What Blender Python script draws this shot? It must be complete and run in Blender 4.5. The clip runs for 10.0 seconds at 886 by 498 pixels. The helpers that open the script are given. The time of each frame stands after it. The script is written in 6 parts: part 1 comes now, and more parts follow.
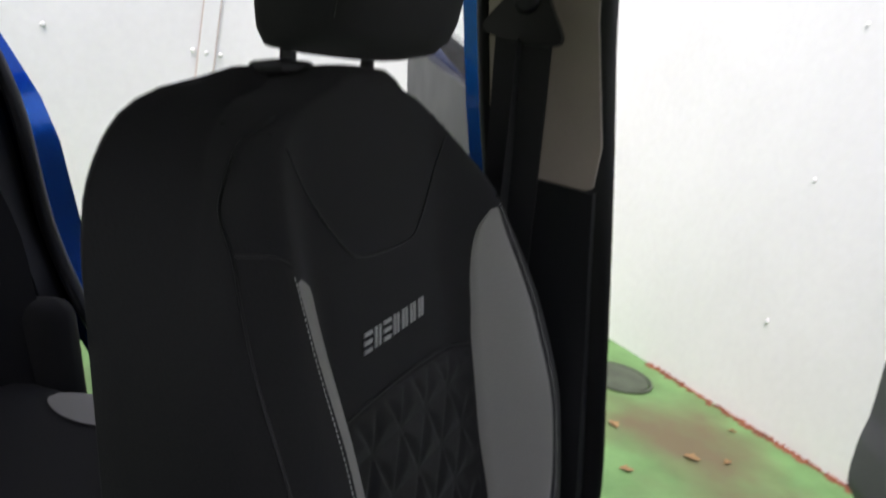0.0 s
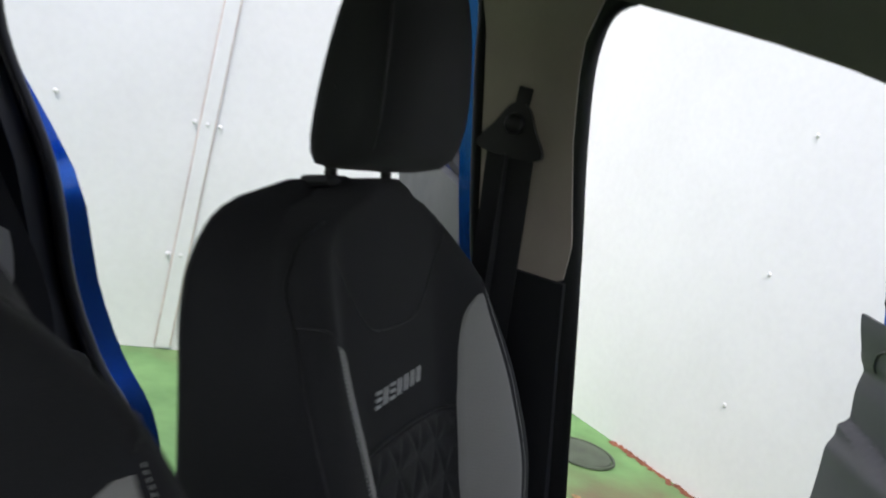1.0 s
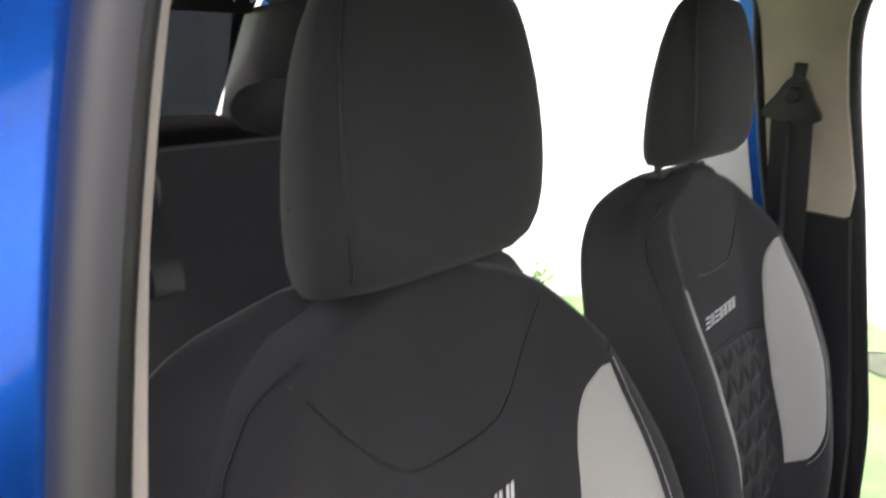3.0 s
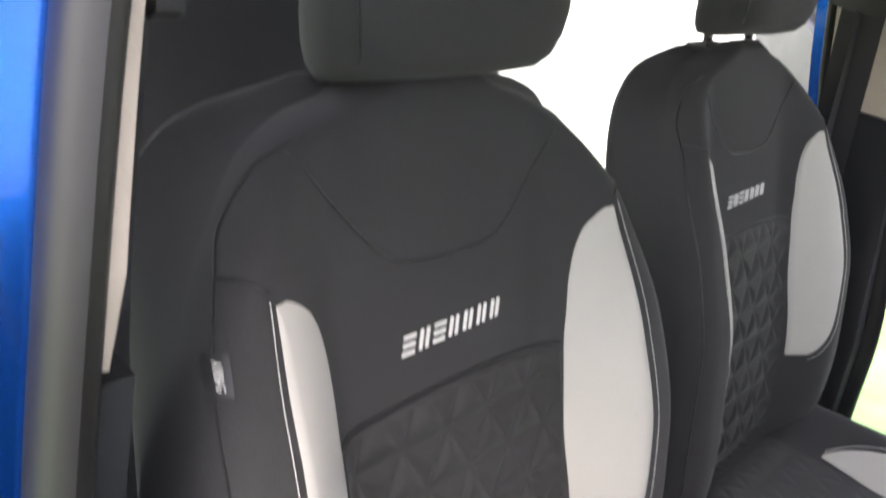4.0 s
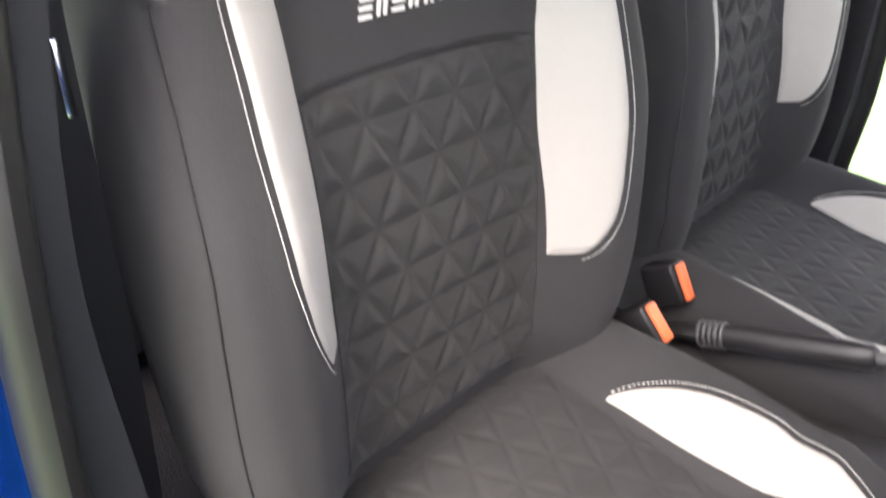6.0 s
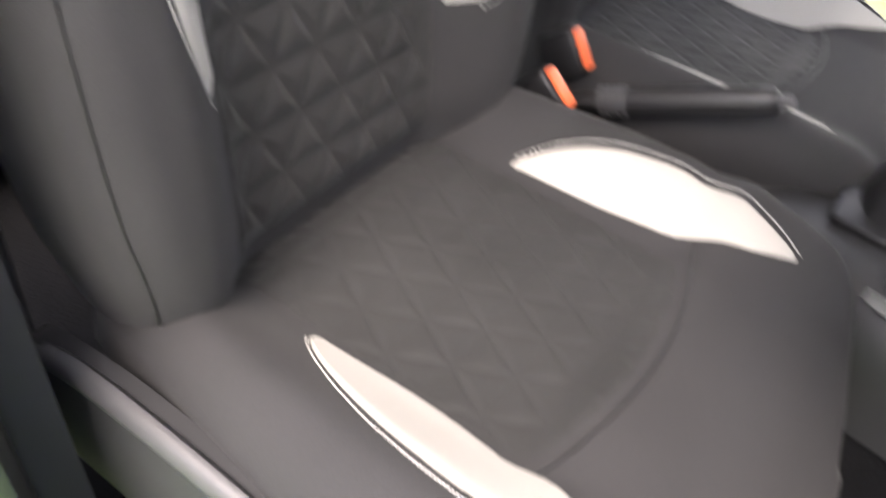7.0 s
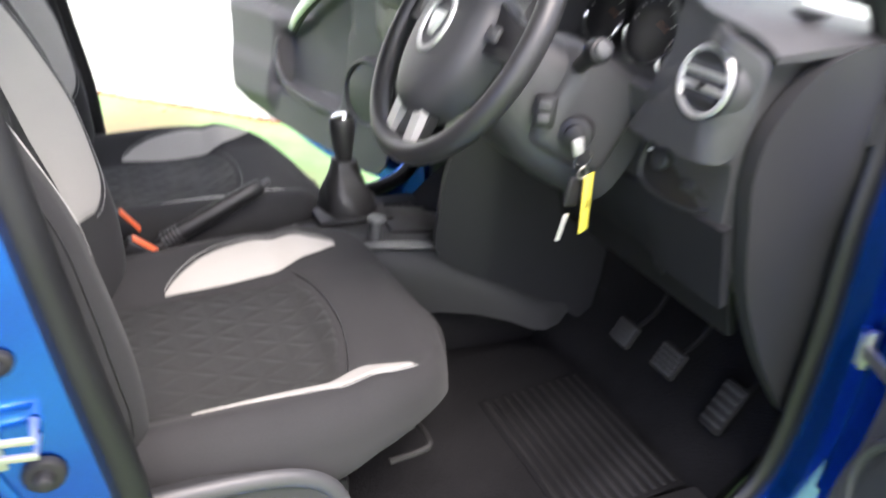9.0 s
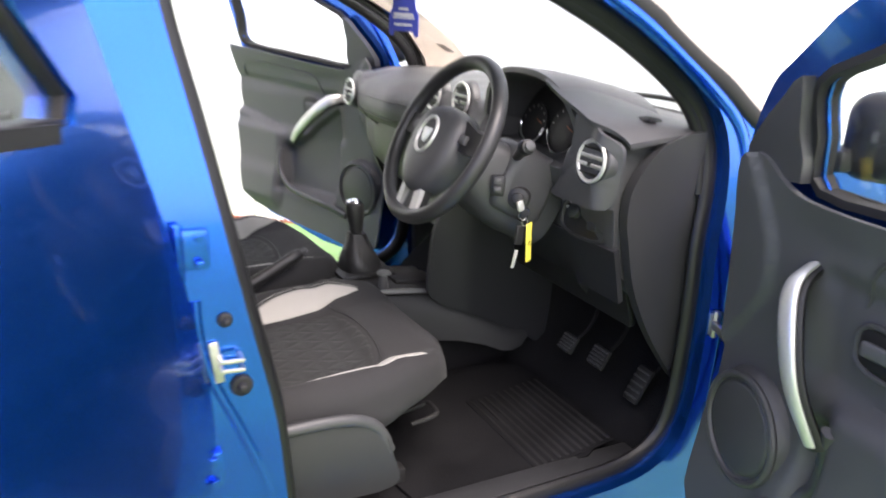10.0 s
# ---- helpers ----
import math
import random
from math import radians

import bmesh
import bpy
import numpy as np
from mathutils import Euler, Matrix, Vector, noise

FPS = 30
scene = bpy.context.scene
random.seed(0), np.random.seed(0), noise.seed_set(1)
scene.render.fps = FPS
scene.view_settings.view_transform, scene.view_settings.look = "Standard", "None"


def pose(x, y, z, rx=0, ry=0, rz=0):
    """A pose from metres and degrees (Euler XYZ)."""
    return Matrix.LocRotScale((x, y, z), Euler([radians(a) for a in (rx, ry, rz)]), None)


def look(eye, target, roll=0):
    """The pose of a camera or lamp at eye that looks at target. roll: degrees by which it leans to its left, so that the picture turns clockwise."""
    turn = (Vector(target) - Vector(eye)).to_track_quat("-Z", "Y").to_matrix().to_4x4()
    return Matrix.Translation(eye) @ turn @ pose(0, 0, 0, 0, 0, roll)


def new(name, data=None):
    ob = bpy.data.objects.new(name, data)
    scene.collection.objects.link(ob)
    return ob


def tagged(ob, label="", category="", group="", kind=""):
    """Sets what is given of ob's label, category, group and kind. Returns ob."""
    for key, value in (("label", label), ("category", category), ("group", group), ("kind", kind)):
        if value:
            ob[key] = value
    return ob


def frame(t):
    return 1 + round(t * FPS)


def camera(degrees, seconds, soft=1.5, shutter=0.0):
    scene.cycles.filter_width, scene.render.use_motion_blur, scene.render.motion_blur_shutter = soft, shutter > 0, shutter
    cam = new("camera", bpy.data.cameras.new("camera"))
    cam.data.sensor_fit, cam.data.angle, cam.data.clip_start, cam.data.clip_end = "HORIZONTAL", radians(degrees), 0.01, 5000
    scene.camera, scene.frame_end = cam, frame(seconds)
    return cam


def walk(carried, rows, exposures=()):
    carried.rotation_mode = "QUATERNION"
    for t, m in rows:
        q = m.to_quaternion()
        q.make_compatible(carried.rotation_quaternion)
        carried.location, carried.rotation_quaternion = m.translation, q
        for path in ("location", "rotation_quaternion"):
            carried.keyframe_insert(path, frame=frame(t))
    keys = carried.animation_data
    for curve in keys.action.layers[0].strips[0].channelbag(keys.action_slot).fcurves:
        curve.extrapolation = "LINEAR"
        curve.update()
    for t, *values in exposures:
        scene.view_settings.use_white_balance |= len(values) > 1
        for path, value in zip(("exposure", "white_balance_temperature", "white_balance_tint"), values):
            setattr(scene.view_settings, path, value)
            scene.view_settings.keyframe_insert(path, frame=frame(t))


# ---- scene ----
import functools

# Axes: x to the car's right, y to its front, z up from the yard's floor.
cam = camera(59.8, 10.0, soft=1.9, shutter=0.7)
PATH = [
    (0, (0.292, 0.073, 1.267), (-1.538, -0.561, 0.767), 11.6),
    (0.5, (0.365, 0.085, 1.298), (-1.503, -0.502, 0.893), 14.0),
    (0.6, (0.374, 0.083, 1.296), (-1.495, -0.508, 0.903), 14.0),
    (1, (0.457, 0.097, 1.311), (-1.419, -0.523, 1.001), 14.7),
    (1.5, (0.606, 0.108, 1.331), (-1.216, -0.655, 1.012), 11.1),
    (2, (0.744, 0.126, 1.377), (-0.968, -0.848, 1.033), 6.4),
    (2.2, (0.763, 0.101, 1.397), (-0.921, -0.905, 1.006), 6.5),
    (3.3, (0.842, 0.203, 1.436), (-0.592, -1.02, 0.765), 5.1),
    (3.5, (0.842, 0.217, 1.428), (-0.547, -1.01, 0.679), 7.4),
    (4, (0.835, 0.234, 1.384), (-0.535, -0.934, 0.515), 10.8),
    (4.5, (0.836, 0.247, 1.341), (-0.499, -0.852, 0.337), 11.9),
    (5, (0.836, 0.249, 1.313), (-0.465, -0.787, 0.201), 12.4),
    (5.2, (0.837, 0.257, 1.301), (-0.451, -0.777, 0.173), 11.9),
    (6.5, (0.843, 0.349, 1.189), (-0.394, -0.571, -0.085), 9.2),
    (7, (0.856, 0.333, 1.106), (-0.457, -0.267, -0.278), 14.7),
    (7.5, (0.905, 0.239, 1.08), (-0.524, 0.23, -0.319), 17.7),
    (8, (0.987, 0.21, 1.102), (-0.52, 0.435, -0.193), 10.4),
    (8.5, (1.186, 0.152, 1.155), (-0.387, 0.681, 0.038), 5.8),
    (9, (1.396, 0.019, 1.254), (-0.229, 0.801, 0.39), 5.2),
    (9.5, (1.636, -0.148, 1.341), (0.022, 0.77, 0.597), 3.5),
    (10, (1.906, -0.286, 1.367), (0.227, 0.602, 0.741), 2.5),
]
walk(cam, [(t, look(eye, target, roll)) for t, eye, target, roll in PATH],
     exposures=[(t, e, k, g) for t, e, k, g in ((0.0, 1.0, 6900, 18), (1.0, 0.95, 6600, 16), (2.2, 0.75, 6950, 18), (3.3, 3.15, 7300, 21), (4.0, 3.15, 7200, 20), (4.5, 2.8, 7150, 20), (5.0, 3.25, 7100, 20), (5.2, 3.38, 7100, 20), (6.5, 3.62, 7350, 21), (7.5, 2.95, 7250, 18), (8.0, 2.92, 7150, 18), (8.5, 3.5, 6950, 19), (8.7, 3.25, 6900, 19), (9.2, 2.85, 6900, 19), (9.5, 2.85, 6950, 19), (10.0, 2.42, 7050, 20))])

# ---- light: an overcast sky over an open yard ----
world = bpy.data.worlds.new("overcast")
scene.world = world
world.use_nodes = True
wn = world.node_tree
sky = wn.nodes.new("ShaderNodeTexSky")
sky.sky_type = 'NISHITA'
sky.sun_disc = False
sky.sun_elevation, sky.sun_rotation = radians(60), radians(88)
sky.air_density, sky.dust_density, sky.ozone_density = 1.0, 1.5, 1.0
wn.nodes["Background"].inputs["Strength"].default_value = 0.145
cloud = wn.nodes.new("ShaderNodeHueSaturation")
cloud.inputs["Saturation"].default_value = 0.5
wn.links.new(sky.outputs[0], cloud.inputs["Color"])
wn.links.new(cloud.outputs[0], wn.nodes["Background"].inputs["Color"])
sun = new("sun", bpy.data.lights.new("sun", 'SUN'))
sun.data.energy, sun.data.angle, sun.data.color = 0.9, radians(30), (1.0, 0.97, 0.93)
sun.matrix_world = look((3.4, 0.1, 5.8), (0, 0, 0))


# ---- materials ----
def rgb(c):
    return (c[0], c[1], c[2], 1.0)


def material(name, colour, rough=0.6, metal=0.0, var=0.15, scale=8.0, grain=200.0, bump=0.1, coat=0.0, sheen=0.0, depth=0.002, spec=0.5):
    """A surface with tone variation at two scales and a fine relief."""
    m = bpy.data.materials.new(name)
    m.use_nodes = True
    nt = m.node_tree
    b = nt.nodes["Principled BSDF"]
    tc = nt.nodes.new("ShaderNodeTexCoord")
    big = nt.nodes.new("ShaderNodeTexNoise")
    big.inputs["Scale"].default_value, big.inputs["Detail"].default_value = scale, 4
    fine = nt.nodes.new("ShaderNodeTexNoise")
    fine.inputs["Scale"].default_value, fine.inputs["Detail"].default_value = grain, 3
    for n in (big, fine):
        nt.links.new(tc.outputs["Object"], n.inputs["Vector"])
    add = nt.nodes.new("ShaderNodeMath")
    add.operation = 'MULTIPLY_ADD'
    nt.links.new(fine.outputs["Fac"], add.inputs[0])
    add.inputs[1].default_value = 0.5
    nt.links.new(big.outputs["Fac"], add.inputs[2])
    ramp = nt.nodes.new("ShaderNodeMapRange")
    ramp.inputs["From Min"].default_value, ramp.inputs["From Max"].default_value = 0.45, 1.05
    ramp.inputs["To Min"].default_value, ramp.inputs["To Max"].default_value = 1 - var, 1 + var
    nt.links.new(add.outputs[0], ramp.inputs["Value"])
    mul = nt.nodes.new("ShaderNodeVectorMath")
    mul.operation = 'SCALE'
    mul.inputs[0].default_value = colour
    nt.links.new(ramp.outputs[0], mul.inputs["Scale"])
    nt.links.new(mul.outputs["Vector"], b.inputs["Base Color"])
    rr = nt.nodes.new("ShaderNodeMapRange")
    rr.inputs["From Min"].default_value, rr.inputs["From Max"].default_value = 0.3, 0.7
    rr.inputs["To Min"].default_value, rr.inputs["To Max"].default_value = rough * 0.88, min(1, rough * 1.1)
    nt.links.new(big.outputs["Fac"], rr.inputs["Value"])
    nt.links.new(rr.outputs[0], b.inputs["Roughness"])
    b.inputs["Metallic"].default_value = metal
    b.inputs["Specular IOR Level"].default_value = spec
    b.inputs["Coat Weight"].default_value, b.inputs["Coat Roughness"].default_value = coat, 0.04
    b.inputs["Sheen Weight"].default_value = sheen
    if bump:
        bn = nt.nodes.new("ShaderNodeBump")
        bn.inputs["Strength"].default_value, bn.inputs["Distance"].default_value = bump, depth
        nt.links.new(fine.outputs["Fac"], bn.inputs["Height"])
        nt.links.new(bn.outputs[0], b.inputs["Normal"])
    return m


def woven(m, pitch, strength):
    """Adds a fine woven rib to a fabric."""
    nt = m.node_tree
    b = nt.nodes["Principled BSDF"]
    tc = nt.nodes.new("ShaderNodeTexCoord")
    waves = []
    for axis in ('DIAGONAL', 'Z'):
        w = nt.nodes.new("ShaderNodeTexWave")
        w.bands_direction = axis
        w.inputs["Scale"].default_value, w.inputs["Distortion"].default_value = 1.0 / pitch / 3, 0.6
        nt.links.new(tc.outputs["Object"], w.inputs["Vector"])
        waves.append(w)
    mx = nt.nodes.new("ShaderNodeMath")
    mx.operation = 'MULTIPLY'
    nt.links.new(waves[0].outputs["Fac"], mx.inputs[0])
    nt.links.new(waves[1].outputs["Fac"], mx.inputs[1])
    bn = nt.nodes.new("ShaderNodeBump")
    bn.inputs["Strength"].default_value, bn.inputs["Distance"].default_value = strength, 0.001
    nt.links.new(mx.outputs[0], bn.inputs["Height"])
    old = b.inputs["Normal"].links
    if old:
        nt.links.new(old[0].from_socket, bn.inputs["Normal"])
    nt.links.new(bn.outputs[0], b.inputs["Normal"])
    return m


def glass(name, tint=(0.93, 0.97, 0.95)):
    m = bpy.data.materials.new(name)
    m.use_nodes = True
    nt = m.node_tree
    b = nt.nodes["Principled BSDF"]
    b.inputs["Base Color"].default_value = rgb(tint)
    b.inputs["Roughness"].default_value = 0.0
    b.inputs["IOR"].default_value = 1.05
    b.inputs["Transmission Weight"].default_value = 1.0
    b.inputs["Coat Weight"].default_value, b.inputs["Coat Roughness"].default_value = 0.6, 0.0
    return m


FABRIC = woven(material("black_fabric", (0.026, 0.026, 0.027), 0.9, grain=600, bump=0.2, sheen=0.04, var=0.2, spec=0.2), 0.0016, 0.1)
QUILT = woven(material("quilted_fabric", (0.017, 0.0175, 0.0175), 0.75, grain=700, bump=0.25, sheen=0.06, var=0.2, spec=0.3), 0.0012, 0.08)
INSERT = woven(material("grey_fabric", (0.315, 0.305, 0.282), 0.75, grain=500, bump=0.15, sheen=0.1, var=0.06), 0.0016, 0.12)
THREAD = material("white_thread", (0.56, 0.56, 0.54), 0.7, grain=900, bump=0.2)
PLASTIC = material("charcoal_plastic", (0.043, 0.0435, 0.046), 0.46, grain=900, bump=0.35, var=0.12, depth=0.0008)
DARK = material("black_plastic", (0.012, 0.012, 0.013), 0.45, grain=900, bump=0.2, depth=0.0006, spec=0.35)
SMOKE = material("grey_plastic", (0.06, 0.061, 0.064), 0.52, grain=800, bump=0.3, depth=0.0008)
SILVER = material("satin_silver", (0.62, 0.62, 0.6), 0.34, metal=0.6, grain=400, bump=0.03)
CHROME = material("chrome", (0.75, 0.76, 0.78), 0.12, metal=1.0, bump=0.0, var=0.05)
STEEL = material("zinc_steel", (0.5, 0.49, 0.45), 0.38, metal=0.9, grain=150, bump=0.1)
CONSOLE = material("console_plastic", (0.026, 0.0265, 0.028), 0.5, grain=900, bump=0.3, depth=0.0008, spec=0.35)
RUBBER = material("black_rubber", (0.012, 0.012, 0.012), 0.7, grain=700, bump=0.1, depth=0.0008, spec=0.35)
# darker than PLASTIC: shade on the lower centre pillars is put into this colour
PILLAR = material("pillar_plastic", (0.016, 0.0165, 0.019), 0.55, grain=900, bump=0.25, depth=0.0008, spec=0.3)
SEAL = material("seal_rubber", (0.009, 0.009, 0.0095), 0.42, grain=500, bump=0.08, depth=0.0008, spec=0.35)
PAINT = material("blue_metallic_paint", (0.001, 0.096, 0.52), 0.22, metal=0.9, var=0.06, grain=1500, bump=0.02, coat=0.55)
BEIGE = material("beige_trim", (0.44, 0.378, 0.318), 0.6, grain=700, bump=0.25, depth=0.0006)
HEADLINER = material("headliner_cloth", (0.22, 0.2, 0.175), 0.9, grain=500, bump=0.3)
CARPET = material("black_carpet", (0.0105, 0.0105, 0.0113), 0.95, grain=260, bump=0.8, depth=0.004, var=0.4, spec=0.06)
MAT = material("rubber_mat", (0.012, 0.012, 0.0125), 0.6, grain=120, bump=0.3, var=0.5, spec=0.22)
ORANGE = material("orange_plastic", (0.85, 0.16, 0.06), 0.4, bump=0.05)
YELLOW = material("yellow_tag", (0.84, 0.72, 0.1), 0.45, bump=0.05, var=0.08)
WEBBING = woven(material("belt_webbing", (0.018, 0.018, 0.02), 0.7, grain=500, bump=0.2), 0.002, 0.4)
WALL = material("white_painted_sheet", (0.83, 0.835, 0.83), 0.5, var=0.05, scale=1.6, grain=30, bump=0.06)
LEATHER = material("wheel_leather", (0.02, 0.02, 0.021), 0.42, grain=500, bump=0.3, depth=0.0006)
EDGE = material("pale_grey_plastic", (0.11, 0.115, 0.112), 0.42, grain=600, bump=0.2, var=0.2, depth=0.0008)
GAITER = material("gaiter_leather", (0.014, 0.014, 0.015), 0.42, grain=300, bump=0.3, depth=0.001)
TYRE = material("tyre_rubber", (0.02, 0.02, 0.02), 0.8, grain=100, bump=0.3)
LEAF = material("leaf", (0.09, 0.22, 0.03), 0.55, var=0.4, scale=40, bump=0.1)
DRY_LEAF = material("dry_leaf", (0.32, 0.2, 0.09), 0.7, var=0.4, scale=60, bump=0.2)
RUST = material("rusty_edge", (0.24, 0.09, 0.05), 0.9, var=0.5, scale=12, grain=90, bump=0.8)
CARD = material("blue_card", (0.03, 0.05, 0.42), 0.5, bump=0.02)
WHITE = material("white_print", (0.8, 0.8, 0.8), 0.5, bump=0.02)
GLASS = glass("car_glass")
PRIVACY = glass("privacy_glass", (0.012, 0.014, 0.016))


def yard_paint():
    m = bpy.data.materials.new("green_yard_paint")
    m.use_nodes = True
    nt = m.node_tree
    b = nt.nodes["Principled BSDF"]
    tc = nt.nodes.new("ShaderNodeTexCoord")
    out = []
    for sc, det in ((0.9, 6), (5.0, 6), (60.0, 4)):
        n = nt.nodes.new("ShaderNodeTexNoise")
        n.inputs["Scale"].default_value, n.inputs["Detail"].default_value = sc, det
        nt.links.new(tc.outputs["Object"], n.inputs["Vector"])
        out.append(n)
    r1 = nt.nodes.new("ShaderNodeValToRGB")
    r1.color_ramp.elements[0].position, r1.color_ramp.elements[0].color = 0.3, rgb((0.115, 0.25, 0.085))
    r1.color_ramp.elements[1].position, r1.color_ramp.elements[1].color = 0.7, rgb((0.185, 0.365, 0.135))
    nt.links.new(out[1].outputs["Fac"], r1.inputs["Fac"])
    r2 = nt.nodes.new("ShaderNodeMapRange")
    r2.inputs["From Min"].default_value, r2.inputs["From Max"].default_value = 0.5, 0.66
    nt.links.new(out[0].outputs["Fac"], r2.inputs["Value"])
    mx = nt.nodes.new("ShaderNodeMix")
    mx.data_type = 'RGBA'
    nt.links.new(r2.outputs[0], mx.inputs["Factor"])
    nt.links.new(r1.outputs[0], mx.inputs["A"])
    mx.inputs["B"].default_value = rgb((0.16, 0.13, 0.07))
    nt.links.new(mx.outputs["Result"], b.inputs["Base Color"])
    b.inputs["Roughness"].default_value = 0.7
    bn = nt.nodes.new("ShaderNodeBump")
    bn.inputs["Strength"].default_value, bn.inputs["Distance"].default_value = 0.3, 0.004
    nt.links.new(out[2].outputs["Fac"], bn.inputs["Height"])
    nt.links.new(bn.outputs[0], b.inputs["Normal"])
    return m


GREEN = yard_paint()
COVER = material("painted_iron", (0.075, 0.095, 0.065), 0.75, var=0.4, scale=14, grain=160, bump=0.4)
STREAK = material("rust_streak", (0.68, 0.59, 0.55), 0.7, var=0.35, scale=5, grain=60, bump=0.2)


# ---- building helpers ----
def thing(name, base, label, category, group=""):
    e = new(name)
    e.empty_display_size = 0.1
    e.location = base
    return tagged(e, label, category, group)


def mesh(name, verts, faces, mat, parent=None, label="", smooth=True):
    me = bpy.data.meshes.new(name)
    me.from_pydata([tuple(v) for v in verts], [], faces)
    me.validate()
    me.materials.append(mat)
    bm = bmesh.new()
    bm.from_mesh(me)
    bmesh.ops.recalc_face_normals(bm, faces=bm.faces)
    bm.to_mesh(me)
    bm.free()
    for p in me.polygons:
        p.use_smooth = smooth
    if smooth:
        me.set_sharp_from_angle(angle=radians(42))
    ob = new(name, me)
    if parent is not None:
        ob.parent = parent
        ob.matrix_parent_inverse = Matrix.Translation(-parent.location)
    if label:
        ob["label"] = label
    return ob


def part(name, bm, mat, parent, label="", smooth=True):
    vs = [v.co.copy() for v in bm.verts]
    bm.verts.index_update()
    fs = [[v.index for v in f.verts] for f in bm.faces]
    bm.free()
    return mesh(name, vs, fs, mat, parent, label, smooth)


def box(size, m=Matrix(), r=0.006, seg=2):
    """A box with rounded edges, centred on m."""
    bm = bmesh.new()
    bmesh.ops.create_cube(bm, size=1.0)
    bmesh.ops.scale(bm, vec=size, verts=bm.verts)
    r = min(r, min(size) * 0.49)
    if r > 0:
        bmesh.ops.bevel(bm, geom=bm.edges[:], offset=r, segments=seg, profile=0.5, affect='EDGES')
    bmesh.ops.transform(bm, matrix=m, verts=bm.verts)
    return bm


def disc(r1, r2, depth, m, seg=32, bevel=0.0):
    bm = bmesh.new()
    bmesh.ops.create_cone(bm, cap_ends=True, segments=seg, radius1=r1, radius2=r2, depth=depth)
    if bevel:
        bmesh.ops.bevel(bm, geom=[e for e in bm.edges if len(e.link_faces) == 2 and any(len(f.verts) > 4 for f in e.link_faces)],
                        offset=bevel, segments=2, profile=0.5, affect='EDGES')
    bmesh.ops.transform(bm, matrix=m, verts=bm.verts)
    return bm


def facing(p, n, up=(0, 0, 1)):
    """Axes at p whose z axis is n."""
    n = Vector(n).normalized()
    x = Vector(up).cross(n)
    if x.length < 1e-4:
        x = Vector((1, 0, 0))
    x.normalize()
    y = n.cross(x)
    return Matrix(((x.x, y.x, n.x, p[0]), (x.y, y.y, n.y, p[1]), (x.z, y.z, n.z, p[2]), (0, 0, 0, 1)))


def smooth_path(pts, n=6, closed=False):
    """Catmull-Rom through points."""
    P = [Vector(p) for p in pts]
    out = []
    k = len(P)
    for i in range(k if closed else k - 1):
        if closed:
            a, b, c, d = P[i - 1], P[i], P[(i + 1) % k], P[(i + 2) % k]
        else:
            a, b, c, d = P[max(i - 1, 0)], P[i], P[i + 1], P[min(i + 2, k - 1)]
        for j in range(n):
            t = j / n
            out.append(0.5 * ((2 * b) + (c - a) * t + (2 * a - 5 * b + 4 * c - d) * t * t + (3 * b - a - 3 * c + d) * t ** 3))
    if not closed:
        out.append(P[-1])
    return out


def sweep(path, profile, closed=False, up=(0, 0, 1), scales=None):
    """Carries a closed 2D profile (across, up) along a path; up is the direction that the profile's second axis keeps to."""
    P = [Vector(p) for p in path]
    k, q = len(P), len(profile)
    vs, fs = [], []
    up = Vector(up)
    for i, p in enumerate(P):
        a, b = (P[i - 1], P[(i + 1) % k]) if closed else (P[max(i - 1, 0)], P[min(i + 1, k - 1)])
        t = (b - a).normalized()
        x = t.cross(up)
        x = x.normalized() if x.length > 1e-5 else Vector((1, 0, 0))
        y = x.cross(t)
        s = scales[i] if scales else 1.0
        vs += [p + x * u * s + y * v * s for u, v in profile]
    for i in range(k if closed else k - 1):
        j = (i + 1) % k
        for m in range(q):
            fs.append((i * q + m, i * q + (m + 1) % q, j * q + (m + 1) % q, j * q + m))
    if not closed:
        fs += [tuple(range(q - 1, -1, -1)), tuple((k - 1) * q + m for m in range(q))]
    return vs, fs


def ring(r, n=10, rx=None):
    return [((rx or r) * math.cos(2 * math.pi * i / n), r * math.sin(2 * math.pi * i / n)) for i in range(n)]


def loft(rings, cap=True):
    q = len(rings[0])
    vs = [v for r in rings for v in r]
    fs = []
    for i in range(len(rings) - 1):
        for m in range(q):
            fs.append((i * q + m, i * q + (m + 1) % q, (i + 1) * q + (m + 1) % q, (i + 1) * q + m))
    if cap:
        fs += [tuple(range(q - 1, -1, -1)), tuple((len(rings) - 1) * q + m for m in range(q))]
    return vs, fs


def patch(f, nu, nv):
    vs = [f(i / nu, j / nv) for j in range(nv + 1) for i in range(nu + 1)]
    fs = [(j * (nu + 1) + i, j * (nu + 1) + i + 1, (j + 1) * (nu + 1) + i + 1, (j + 1) * (nu + 1) + i) for j in range(nv) for i in range(nu)]
    return vs, fs


def slab(f, nu, nv, thick):
    """A patch with thickness along the given offset vector."""
    v1, f1 = patch(f, nu, nv)
    t = Vector(thick)
    n = len(v1)
    vs = v1 + [v + t for v in v1]
    fs = f1 + [tuple(n + i for i in reversed(q)) for q in f1]
    w = nu + 1
    rim = [i for i in range(w)] + [j * w + nu for j in range(1, nv + 1)] + [nv * w + i for i in range(nu - 1, -1, -1)] + [j * w for j in range(nv - 1, 0, -1)]
    for a, b in zip(rim, rim[1:] + rim[:1]):
        fs.append((a, b, n + b, n + a))
    return vs, fs


